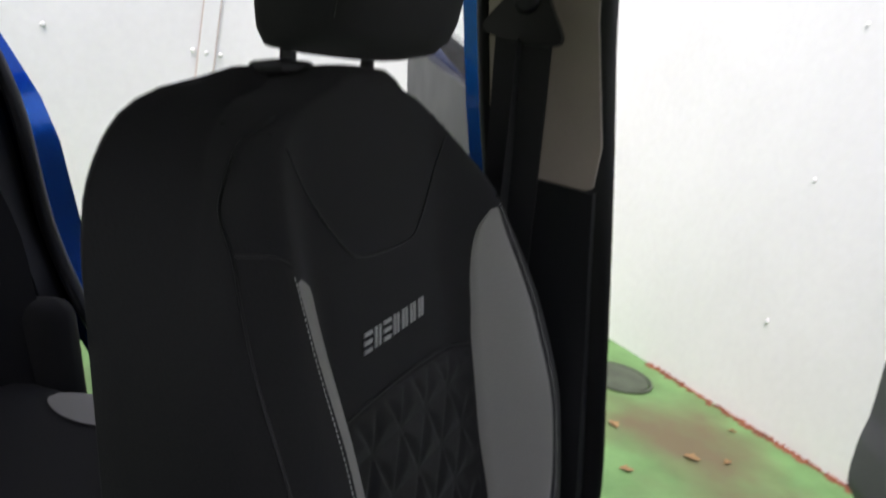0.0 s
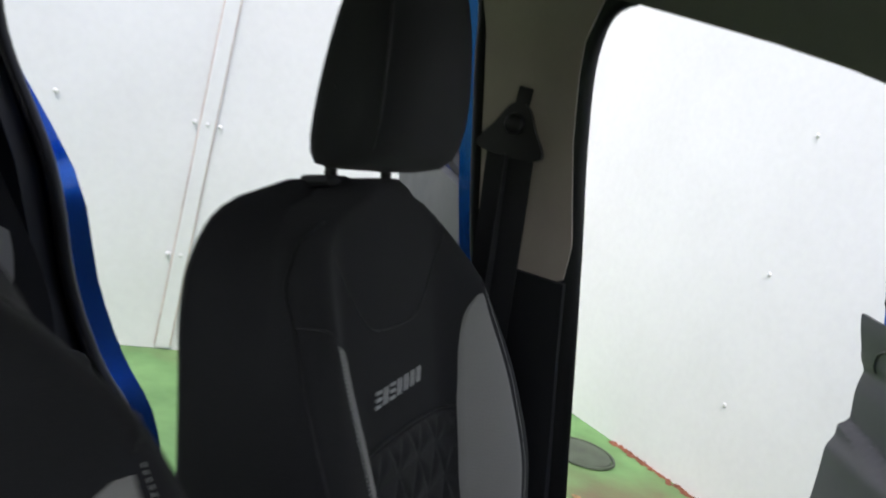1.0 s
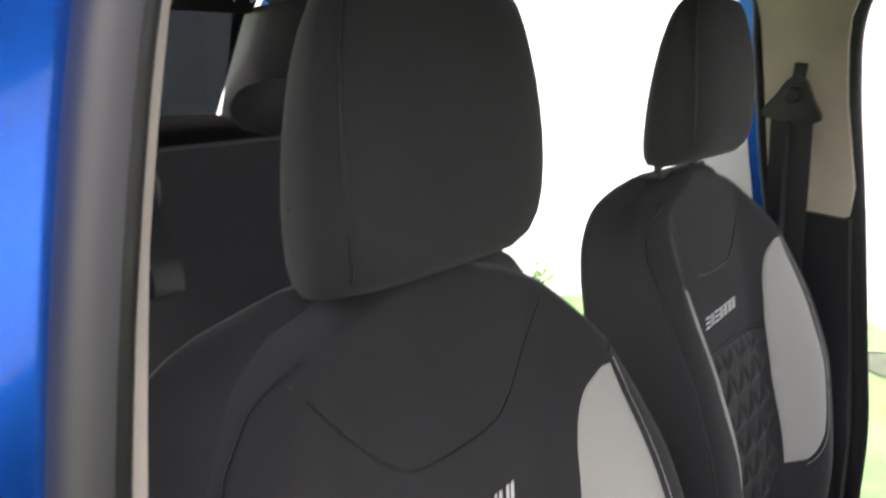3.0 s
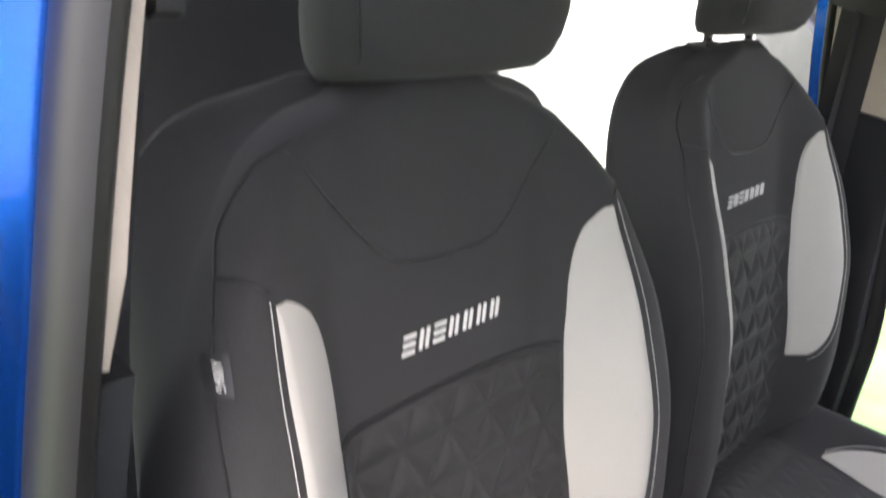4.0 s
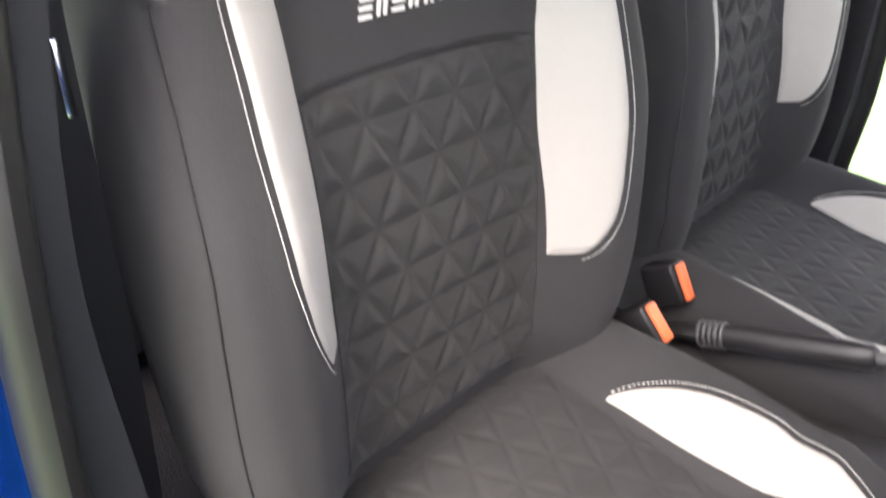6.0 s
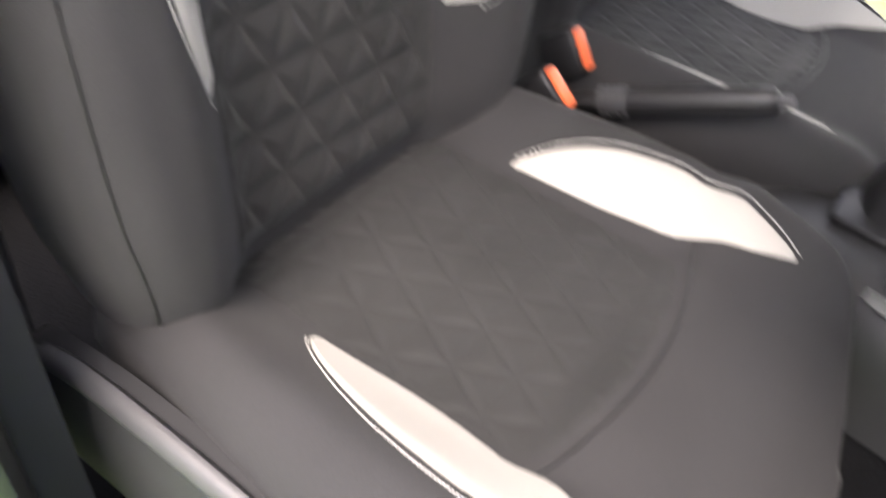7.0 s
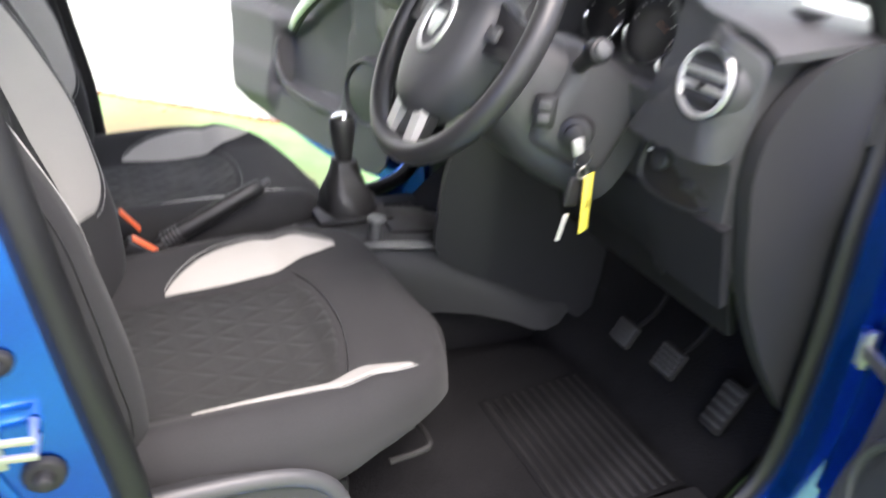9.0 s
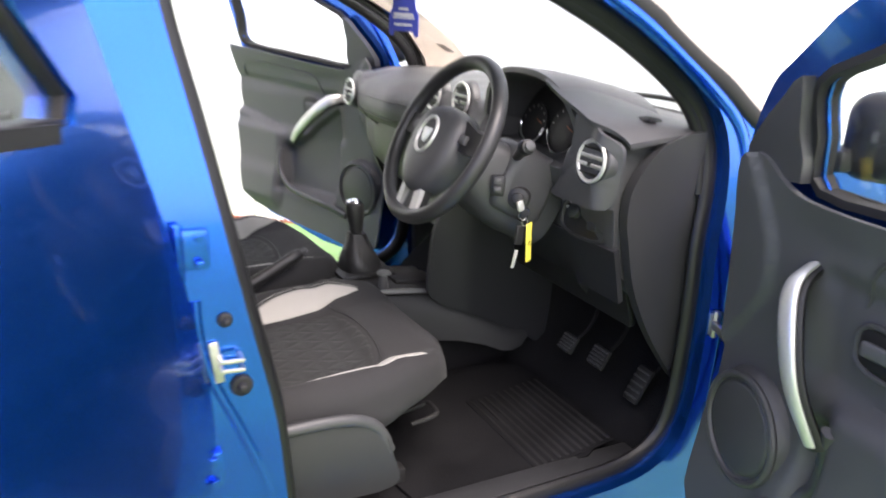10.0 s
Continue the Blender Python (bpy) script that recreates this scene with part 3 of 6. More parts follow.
    # headrest: a rounded slab, narrower at the top
    hr0 = 0.662 + raised
    rings = []
    for i in range(15):
        v = i / 14
        a = math.pi * v
        h = hr0 + 0.228 * (0.5 - 0.5 * math.cos(a)) ** 0.9
        grow = math.sin(a) ** 0.36 if 0 < v < 1 else 0.25
        w = (0.15 - 0.036 * v ** 1.6) * (0.5 + 0.5 * grow)
        front, rear = 0.024 + 0.006 * v, -0.138 + 0.112 * v ** 0.85
        dp = (front - rear) / 2 * grow
        mid_d = (front + rear) / 2
        row = []
        for j in range(36):
            t = 2 * math.pi * j / 36
            cs, sn = math.cos(t), math.sin(t)
            slim = 1 - (0.19 + 0.19 * v) * smoothstep(0.3, -1.0, sn)
            row.append(B(w * slim * math.copysign(abs(cs) ** 0.55, cs), h, mid_d + dp * math.copysign(abs(sn) ** 0.7, sn)))
        rings.append(row)
    vs, fs = loft(rings)
    head = mesh("headrest", vs, fs, FABRIC, seat, "black fabric headrest")
    vs, fs = sweep([rings[5][0]] + [rings[i][4] + FWB * 0.0005 for i in range(2, 13)], ring(0.0014, 6), up=FWB)
    mesh("seam", vs, fs, DARK, head)
    for s in (-0.068, 0.068):
        vs, fs = sweep([B(s, 0.60, -0.083), B(s, hr0 + 0.06, -0.066)], ring(0.0065, 12), up=FWB)
        mesh("headrest_post", vs, fs, DARK, seat, "black steel post")
        part("post_sleeve", box((0.05, 0.034, 0.012), Matrix.Translation(B(s, 0.667, -0.08)) @ Matrix.Rotation(LEAN_BACK, 4, 'X'), 0.005), DARK, seat)
    # cushion
    rings = []
    ys = [-0.08 + 0.588 * math.sin(i / 63 * math.pi / 2) ** 0.8 for i in range(64)]
    for y in ys:
        wp, wm = cush_w(1, y), cush_w(-1, y)
        low = 0.458 + 0.088 * smoothstep(0.12, 0.53, y)
        row = []
        for j in range(-34, 35):
            s = (wp if j > 0 else wm) * math.sin(j / 34 * math.pi / 2)
            row.append(C(s, y, cush_top(s, y)))
        tuck = 0.045 + 0.05 * smoothstep(0.15, 0.4, y)
        for sgn, w in ((1, wp), (-1, wm)):
            ze = cush_top(sgn * w, y)
            side = [C(sgn * (w + 0.007 * math.sin(k * math.pi) - min(tuck, w * 0.6) * k ** 2.4), y, ze + (low - ze) * k) for k in (0.15, 0.32, 0.5, 0.68, 0.85, 1.0)]
            if sgn > 0:
                row += side
                wa, wb = max(0.02, wp - tuck), max(0.02, wm - tuck)
                row += [C((wa if j > 0 else wb) * j / 6, y, low - 0.006) for j in range(5, -6, -1)]
            else:
                row += side[::-1]
        rings.append(row)
    last = rings[-1]
    c = sum(last, Vector()) / len(last)
    rings.append([c + (v - c) * 0.85 + Vector((0, 0.006, 0)) for v in last])
    rings.append([c + (v - c) * 0.5 + Vector((0, 0.010, 0)) for v in last])
    vs, fs = loft(rings)
    cush = mesh("seat_cushion", vs, fs, FABRIC, seat, label)

    def cq(u, v):
        s = (-0.16 + 0.32 * u)
        y = -0.03 + (0.328 + 0.03 * (1 - (s / 0.16) ** 2)) * v
        edge = min(u * 0.32, (1 - u) * 0.32, (1 - v) * 0.33) / 0.012
        return C(s, y, cush_top(s, y) - 0.003 + 0.0035 * min(1, edge) + 0.0023 * quilt(s, y, 0.054) * min(1, edge))
    vs, fs = patch(cq, 110, 120)
    mesh("quilted_panel", vs, fs, QUILT, cush, "black fabric quilted in raised triangles")
    for sgn in (-1, 1):
        def ci(u, v, sgn=sgn):
            y = 0.085 + 0.31 * v
            a, b = (-0.008, -0.008) if sgn == OUTER[0] else (0.009, 0.0)
            s = (interp(CIN_IN, y) + a * math.sin(math.pi * v)) * (1 - u) + (interp(CIN_OUT, y) + b * math.sin(math.pi * v)) * u
            edge = min(u, 1 - u, v * 3, (1 - v) * 3)
            return C(sgn * s, y, cush_top(sgn * s, y)) + cush_normal(sgn * s, y) * (-0.0015 + 0.004 * min(1, edge * 9))
        vs, fs = patch(ci, 18, 80)
        mesh("insert_panel", vs, fs, INSERT, cush, "light grey fabric side insert")
        pos = [(interp(CIN_OUT, y) + 0.005 - (0.008 * math.sin(math.pi * (y - 0.085) / 0.31) if sgn == OUTER[0] else 0), y) for y in np.linspace(0.089, 0.393, 80)]
        norm = [cush_normal(sgn * s, y) for s, y in pos]
        line = [C(sgn * s, y, cush_top(sgn * s, y)) + n * 0.001 for (s, y), n in zip(pos, norm)]
        stitches(line, norm, 0.0007, "stitching", THREAD, cush, "white thread")
        fl = [C(sgn * 0.17 * k / 20, 0.301 + 0.031 * (1 - (k / 20) ** 2), cush_top(sgn * 0.17 * k / 20, 0.301 + 0.031 * (1 - (k / 20) ** 2)) + 0.0006) for k in range(21)]
        vs, fs = sweep(fl, ring(0.0013, 6))
        mesh("seam", vs, fs, DARK, cush)
    # plastic base and outer side shield, rails
    part("seat_base", box((0.44, 0.36, 0.10), Matrix.Translation(C(0, 0.12, 0.42)), 0.02), DARK, seat, "black plastic seat base")
    out = sg

    prof = round_loop([(-0.1, 0.40), (-0.1, 0.55), (-0.02, 0.582), (0.1, 0.588), (0.19, 0.58), (0.245, 0.548), (0.272, 0.48), (0.276, 0.40), (0.1, 0.40)], 4)
    panel(prof, [], lambda y, z, d: C(out * (0.292 + d - 0.012 * (abs(z - 0.5) / 0.1) ** 2), y, z), 0.022, "side_shield", CONSOLE, seat, "dark grey plastic side shield", 0.06)
    lip = smooth_path([C(out * 0.306, y, z) for y, z in ((-0.1, 0.548), (-0.02, 0.578), (0.1, 0.585), (0.19, 0.577), (0.24, 0.547), (0.266, 0.49))], 5)
    vs, fs = sweep(lip, ring(0.008, 10, 0.012), up=(out, 0, 0.4))
    mesh("shield_lip", vs, fs, PLASTIC, seat, "lighter top edge of the shield")
    for s in (-0.19, 0.19):
        part("seat_rail", box((0.035, 0.50, 0.04), Matrix.Translation(C(s, 0.1, 0.345)), 0.006), RUBBER, seat, "black steel rail")
    loop = smooth_path([C(0.15, 0.36, 0.472), C(0.15, 0.405, 0.478), C(0.155, 0.425, 0.485), C(0.2, 0.425, 0.485), C(0.205, 0.405, 0.478), C(0.205, 0.36, 0.472)], 5)
    vs, fs = sweep(loop, ring(0.0055, 8))
    mesh("slide_handle", vs, fs, RUBBER, seat, "black slide lever")
    settle(seat, cush, "front_seat")


front_seat(0.367, 0.0, 0.0, "black fabric driver's seat with grey inserts and white stitching")
front_seat(-0.312, -0.03, 0.018, "black fabric passenger seat with grey inserts and raised headrest")

# ---- the car's shell ----
SIDE_X = [(0.2, 0.745), (0.4, 0.76), (0.7, 0.765), (0.95, 0.75), (1.2, 0.712), (1.5, 0.645), (1.66, 0.59)]
FRONT_GAP = [(0.09, 0.345), (0.035, 0.41), (0.015, 0.55), (0.0, 0.70), (-0.03, 0.85), (-0.06, 1.0), (-0.095, 1.18), (-0.125, 1.33), (-0.14, 1.46), (-0.115, 1.535), (-0.02, 1.563), (0.12, 1.55),
             (0.25, 1.522), (0.45, 1.466), (0.70, 1.37), (0.86, 1.265), (0.955, 1.15), (0.985, 1.03), (0.995, 0.85), (0.985, 0.62), (0.965, 0.45), (0.90, 0.36), (0.6, 0.34), (0.3, 0.34)]
DOOR_EDGE = FRONT_GAP[:14] + [(0.65, 1.377), (0.714, 1.336), (0.788, 1.285), (0.845, 1.242), (0.905, 1.15), (0.952, 1.03), (0.983, 0.85)] + FRONT_GAP[19:]
FRONT_GAP = FRONT_GAP[:13] + [(0.45, 1.458), (0.69, 1.35), (0.85, 1.252), (0.935, 1.172), (0.966, 1.09), (0.964, 0.985), (0.948, 0.86), (0.945, 0.64), (0.938, 0.5), (0.9, 0.405), (0.8, 0.355), (0.6, 0.345), (0.3, 0.342)]
REAR_GAP = [(-0.25, 0.345), (-0.185, 0.40), (-0.165, 0.55), (-0.175, 0.75), (-0.205, 1.0), (-0.25, 1.2), (-0.285, 1.4), (-0.305, 1.52), (-0.38, 1.592), (-0.8, 1.597), (-1.12, 1.54), (-1.28, 1.42),
            (-1.29, 1.27), (-1.15, 1.03), (-1.07, 0.81), (-0.97, 0.67), (-0.86, 0.58), (-0.79, 0.46), (-0.74, 0.37), (-0.65, 0.345)]


REAR_BODY = [(y - (0.035 if i < 8 and z > 0.7 else 0.0), z) for i, (y, z) in enumerate(REAR_GAP)]


def sx(z):
    return interp(SIDE_X, z)


def front_line(z):
    """The centre pillar's front edge."""
    return interp([(0.3, 0.02), (0.55, 0.0), (0.7, -0.015), (0.85, -0.045), (1.0, -0.075), (1.13, -0.098), (1.33, -0.133), (1.47, -0.148), (1.6, -0.13)], z)


AXLE_F, AXLE_R, AXLE_Z = 1.42, -1.16, 0.31


def arch(c, r, z0):
    a0 = math.asin((z0 - AXLE_Z) / r)
    return [(c - r * math.cos(a), AXLE_Z + r * math.sin(a)) for a in np.linspace(a0, math.pi - a0, 13)]


def side_outline():
    pts = [(-2.0, 0.36), (-1.6, 0.30)] + arch(AXLE_R, 0.35, 0.25) + [(-0.4, 0.235), (0.6, 0.235)] + arch(AXLE_F, 0.35, 0.25)
    pts += [(1.95, 0.30), (2.08, 0.42), (2.1, 0.66), (2.02, 0.84), (1.7, 0.93), (1.32, 1.02), (1.17, 1.085), (1.035, 1.168), (0.96, 1.226), (0.883, 1.274), (0.81, 1.326), (0.75, 1.369), (0.5, 1.51), (0.1, 1.615), (-0.5, 1.65), (-1.2, 1.625),
            (-1.62, 1.51), (-1.8, 1.28), (-1.96, 1.0), (-2.04, 0.7), (-2.04, 0.45)]
    return pts


for sg, nm in ((1, "right"), (-1, "left")):
    fr, rr = round_loop(FRONT_GAP, 3), round_loop(REAR_BODY, 3)
    panel(side_outline(), [fr, rr], lambda y, z, d, sg=sg: Vector((sg * (sx(z) + d * (1 + smoothstep(-0.6, -1.0, y) * (1.35 * smoothstep(1.3, 0.9, z) - 0.8)) - 0.10 * smoothstep(1.3, 2.15, abs(y)) ** 2), y, z)), 0.05,
          "body_side", PAINT, car, "blue painted body side with pillars and sill", 0.2)
    # door seals run round both openings
    for gap, r in ((FRONT_GAP, 0.0235), (REAR_GAP, 0.011)):
        path = [Vector((sg * (sx(q.y) - 0.002), q.x, q.y)) for q in smooth_path([(a, b, 0) for a, b in gap], 5, True)]
        vs, fs = sweep(path, [(r * math.cos(a) + 0.002, 0.016 * math.sin(a)) for a in np.linspace(0, 2 * math.pi, 12, endpoint=False)], True, up=(sg, 0, 0))
        mesh("door_seal", vs, fs, SEAL, car, "black rubber door seal")
    # inner pillar trims: beige above, charcoal below
    up = round_loop([(-0.087, 1.13), (-0.122, 1.33), (-0.138, 1.47), (-0.12, 1.60), (-0.32, 1.62), (-0.285, 1.46), (-0.25, 1.25), (-0.215, 1.13)], 3)
    panel(up, [], lambda y, z, d, sg=sg: Vector((sg * (sx(z) - 0.004 - d * (1 + 0.2 * smoothstep(-0.045, -0.005, y - front_line(z)))), y, z)), 0.019, "pillar_trim_upper", BEIGE, car, "beige plastic pillar trim", 0.02)
    low = [(0.028, 0.36), (0.01, 0.55), (-0.005, 0.70), (-0.034, 0.85), (-0.063, 1.0), (-0.083, 1.125), (-0.225, 1.125), (-0.20, 1.0), (-0.185, 0.75), (-0.18, 0.55), (-0.2, 0.36)]
    panel(low, [], lambda y, z, d, sg=sg: Vector((sg * (sx(z) - 0.004 - d * (0.9 + 0.1 * smoothstep(-0.045, -0.005, y - front_line(z)) + 0.5 * smoothstep(0.95, 0.72, z))), y, z)), 0.036, "pillar_trim_lower", PILLAR, car, "charcoal plastic pillar trim with shade painted in", 0.03)
    ap = [(0.62, 1.40), (0.86, 1.285), (0.975, 1.15), (1.0, 1.08), (1.2, 1.10), (1.08, 1.215), (0.78, 1.405), (0.5, 1.52), (0.3, 1.55), (0.3, 1.51), (0.45, 1.475)]
    panel(ap, [], lambda y, z, d, sg=sg: Vector((sg * (sx(z) - 0.004 - d), y, z)), 0.03, "windscreen_pillar_trim", BEIGE, car, "beige plastic windscreen pillar trim", 0.06)
    kick = round_loop([(0.98, 0.36), (1.0, 0.9), (1.0, 1.06), (1.25, 1.06), (1.25, 0.36)], 2)
    panel(kick, [], lambda y, z, d, sg=sg: Vector((sg * (sx(z) - 0.004 - d), y, z)), 0.03, "kick_panel", PLASTIC, car, "charcoal plastic kick panel", 0.1)
    # sill cover inside the openings
    part("sill_cover", box((0.07, 0.9, 0.022), Matrix.Translation((sg * 0.69, 0.46, 0.333)), 0.009), CONSOLE, car, "charcoal plastic sill cover")
    # rear quarter trims behind the rear openings
    rq = [(-1.02, 0.34), (-1.0, 0.66), (-1.10, 0.82), (-1.18, 1.03), (-1.32, 1.28), (-1.30, 1.38), (-1.36, 1.46), (-1.75, 1.4), (-1.9, 1.0), (-1.9, 0.34)]
    panel(rq, [], lambda y, z, d, sg=sg: Vector((sg * (sx(z) - 0.006 - d - 0.08 * smoothstep(1.3, 2.15, abs(y)) ** 2), y, z)), 0.05, "rear_quarter_trim", PLASTIC, car, "charcoal plastic rear trim", 0.15)


def roof_z(x, y):
    edge = interp([(-2.0, 1.44), (-1.6, 1.52), (-1.2, 1.625), (-0.5, 1.65), (0.1, 1.615), (0.5, 1.53), (0.62, 1.49)], y)
    return edge + 0.035 * (1 - (x / 0.6) ** 2)


vs, fs = slab(lambda u, v: Vector(((2 * u - 1) * (sx(1.5) + 0.03), -1.62 + 2.2 * v, roof_z((2 * u - 1) * 0.6, -1.62 + 2.2 * v))), 16, 24, (0, 0, -0.012))
mesh("roof", vs, fs, PAINT, car, "blue painted roof")
vs, fs = slab(lambda u, v: Vector(((2 * u - 1) * 0.615, -1.6 + 2.15 * v, roof_z((2 * u - 1) * 0.6, -1.6 + 2.15 * v) - 0.035 - 0.055 * abs(2 * u - 1) ** 6)), 24, 24, (0, 0, -0.012))
mesh("headliner", vs, fs, HEADLINER, car, "grey-beige cloth headliner")
# windscreen and tailgate glass, bonnet, nose, tail
vs, fs = slab(lambda u, v: Vector(((2 * u - 1) * (0.70 - 0.10 * v), 1.22 - 0.68 * v + 0.06 * (1 - (2 * u - 1) ** 2) * (1 - v * 0.5), 1.085 + 0.395 * v)), 14, 10, (0, 0.004, 0.005))
mesh("windscreen", vs, fs, GLASS, car, "clear windscreen").visible_shadow = False
vs, fs = slab(lambda u, v: Vector(((2 * u - 1) * (0.64 - 0.08 * v), -1.93 + 0.3 * v - 0.05 * (1 - (2 * u - 1) ** 2), 1.02 + 0.42 * v)), 10, 8, (0, -0.005, 0))
part("tailgate_header", box((1.2, 0.06, 0.2), Matrix.Translation((0, -1.64, 1.49)) @ Matrix.Rotation(-0.5, 4, 'X'), 0.015), CONSOLE, car, "charcoal tailgate header")
mesh("tailgate_glass", vs, fs, PRIVACY, car, "dark tinted tailgate window").visible_shadow = False
vs, fs = slab(lambda u, v: Vector(((2 * u - 1) * (0.76 - 0.1 * v ** 2), 1.25 + 0.8 * v, 1.045 - 0.16 * v ** 1.6 + 0.03 * (1 - (2 * u - 1) ** 2))), 14, 12, (0, 0, -0.02))
mesh("bonnet", vs, fs, PAINT, car, "blue painted bonnet")
vs, fs = slab(lambda u, v: Vector(((2 * u - 1) * 0.70, 2.06 + 0.06 * (1 - (2 * u - 1) ** 2) - 0.06 * (2 * v - 1) ** 2, 0.26 + 0.62 * v)), 12, 10, (0, -0.04, 0))
mesh("front_bumper", vs, fs, PAINT, car, "blue painted front bumper")
vs, fs = slab(lambda u, v: Vector(((2 * u - 1) * 0.68, -2.02 - 0.05 * (1 - (2 * u - 1) ** 2) + 0.1 * max(0, v - 0.7), 0.3 + 0.74 * v)), 12, 10, (0, 0.06, 0))
mesh("tailgate", vs, fs, PAINT, car, "blue painted tailgate")
for y in (1.21, 1.235):
    vs, fs = sweep([(x, y + 0.05 * (1 - (x / 0.7) ** 2), 1.082) for x in np.linspace(-0.7, 0.7, 15)], ring(0.012, 8))
    mesh("cowl_strip", vs, fs, RUBBER, car, "black rubber cowl strip")
for a in (0.15, 0.62):
    vs, fs = sweep(smooth_path([(a, 1.26, 1.10), (a - 0.2, 1.17, 1.135), (a - 0.42, 1.2, 1.125)], 6), ring(0.008, 6))
    mesh("wiper", vs, fs, DARK, car, "black wiper")
for sg in (-1, 1):
    path = [Vector((sg * (sx(z) + 0.05), y, z)) for y, z in ((0.5, 1.49), (0.747, 1.358), (0.806, 1.315), (0.879, 1.264), (0.956, 1.215), (1.03, 1.155), (1.12, 1.09))]
    vs, fs = sweep(smooth_path(path, 5), ring(0.012, 12, 0.019), up=(sg, 0, 0))
    mesh("windscreen_edge_trim", vs, fs, RUBBER, car, "black rubber windscreen edge")
    # dark liner inside the windscreen pillar
    path = [Vector((sg * (sx(z) - 0.012), y, z)) for y, z in ((0.3, 1.49), (0.44, 1.443), (0.68, 1.335), (0.84, 1.237), (0.92, 1.162), (0.948, 1.085), (0.95, 0.985))]
    vs, fs = sweep(smooth_path(path, 6), ring(0.016, 12, 0.02), up=(sg, 0, 0))
    mesh("pillar_liner", vs, fs, SEAL, car, "black liner of the windscreen pillar")
    for y in (AXLE_F, AXLE_R):
        w = part("wheel", disc(0.30, 0.30, 0.19, facing((sg * 0.66, y, AXLE_Z), (1, 0, 0)), 40, 0.03), TYRE, car, "black tyre on a silver wheel")
        part("rim", disc(0.2, 0.19, 0.02, facing((sg * 0.757, y, AXLE_Z), (sg, 0, 0)), 32, 0.006), SILVER, w, "silver rim")
# pressed ridge down the hinge pillars
for sg in (-1, 1):
    ridge = smooth_path([Vector((sg * (sx(z) + 0.048), y, z)) for y, z in ((0.5, 1.466), (0.69, 1.366), (0.77, 1.318), (0.84, 1.268), (0.912, 1.212), (0.985, 1.145), (1.015, 1.07), (1.018, 0.95), (1.005, 0.8), (1.0, 0.6), (0.995, 0.45))], 6)
    vs, fs = sweep(ridge, ring(0.010, 10, 0.017), up=(sg, 0, 0))
    mesh("pillar_ridge", vs, fs, PAINT, car, "pressed ridge in the blue pillar")
# floor pan with carpet, firewall and the tunnel
vs, fs = slab(lambda u, v: Vector(((2 * u - 1) * 0.70, -1.2 + 2.1 * v, 0.318 + 0.004 * noise.noise((u * 30, v * 50, 0)))), 40, 60, (0, 0, -0.03))
mesh("carpet", vs, fs, CARPET, car, "black floor carpet")
vs, fs = slab(lambda u, v: Vector(((2 * u - 1) * 0.70, 0.88 + 0.3 * smoothstep(0, 0.6, v) + 0.02 * v, 0.315 + 0.75 * v ** 1.3)), 16, 14, (0, 0.03, 0))
mesh("firewall", vs, fs, CARPET, car, "black carpeted firewall")
vs, fs = slab(lambda u, v: Vector(((2 * u - 1) * 0.70, -1.22 - 0.7 * v, 0.34 + 0.3 * smoothstep(0, 0.2, v))), 8, 8, (0, 0, -0.03))
mesh("boot_floor", vs, fs, CARPET, car, "black boot floor")


# ---- latch hardware on the driver's centre pillar ----
def pillar_point(y, z, o=0.05):
    return Vector((sx(z) + o, y, z))


fold = smooth_path([pillar_point(y, z, 0.049) for y, z in ((-0.114, 0.92), (-0.113, 0.87), (-0.1, 0.8), (-0.056, 0.69), (-0.02, 0.58), (0.0, 0.45))], 6)
vs, fs = sweep(fold, ring(0.004, 8, 0.009), up=(1, 0, 0))
mesh("pillar_fold", vs, fs, PAINT, car, "pressed fold in the blue pillar")
strk = new("holder")
main = part("plate", box((0.004, 0.014, 0.07), Matrix.Translation(pillar_point(-0.09, 0.82, 0.053)) @ Matrix.Rotation(0.12, 4, 'X'), 0.0015), STEEL, strk, "zinc-plated steel door striker on the blue pillar")
for z in (0.814, 0.829):
    vs, fs = sweep([pillar_point(-0.085, z, 0.05), pillar_point(-0.085, z, 0.075), pillar_point(-0.055, z, 0.078), pillar_point(-0.055, z, 0.052)], ring(0.004, 8), up=(0, 0, 1))
    mesh("loop", vs, fs, STEEL, strk)
settle(strk, main, "door_striker")
for y, z, r, nm in ((-0.054, 0.775, 0.019, "large"), (-0.073, 0.886, 0.0125, "small")):
    g = new("holder")
    main = part("flange", disc(r, r * 0.85, 0.008, facing(pillar_point(y, z, 0.054), (1, 0, 0)), 24, 0.002), RUBBER, g, f"{nm} round black rubber plug")
    part("button", disc(r * 0.5, r * 0.35, 0.014, facing(pillar_point(y, z, 0.062), (1, 0, 0)), 18, 0.002), RUBBER, g)
    settle(g, main, "rubber_plug")
for z in (1.0, 0.64):
    h = new("holder")
    main = part("leaf", box((0.012, 0.05, 0.06), Matrix.Translation(pillar_point(-0.115, z, 0.056)), 0.003), PAINT, h)
    part("pin", disc(0.008, 0.008, 0.085, Matrix.Translation(pillar_point(-0.135, z, 0.066)), 14, 0.002), PAINT, h)
    for k in (-0.02, 0.02):
        part("bolt", disc(0.008, 0.007, 0.01, facing(pillar_point(-0.105, z + k, 0.066), (1, 0, 0)), 6, 0.001), PAINT, h)
    settle(h, main, "door_hinge")
ck = new("holder")
main = part("bracket", box((0.02, 0.03, 0.05), Matrix.Translation((0.812, 0.965, 0.715)), 0.003), STEEL, ck, "zinc steel door check")
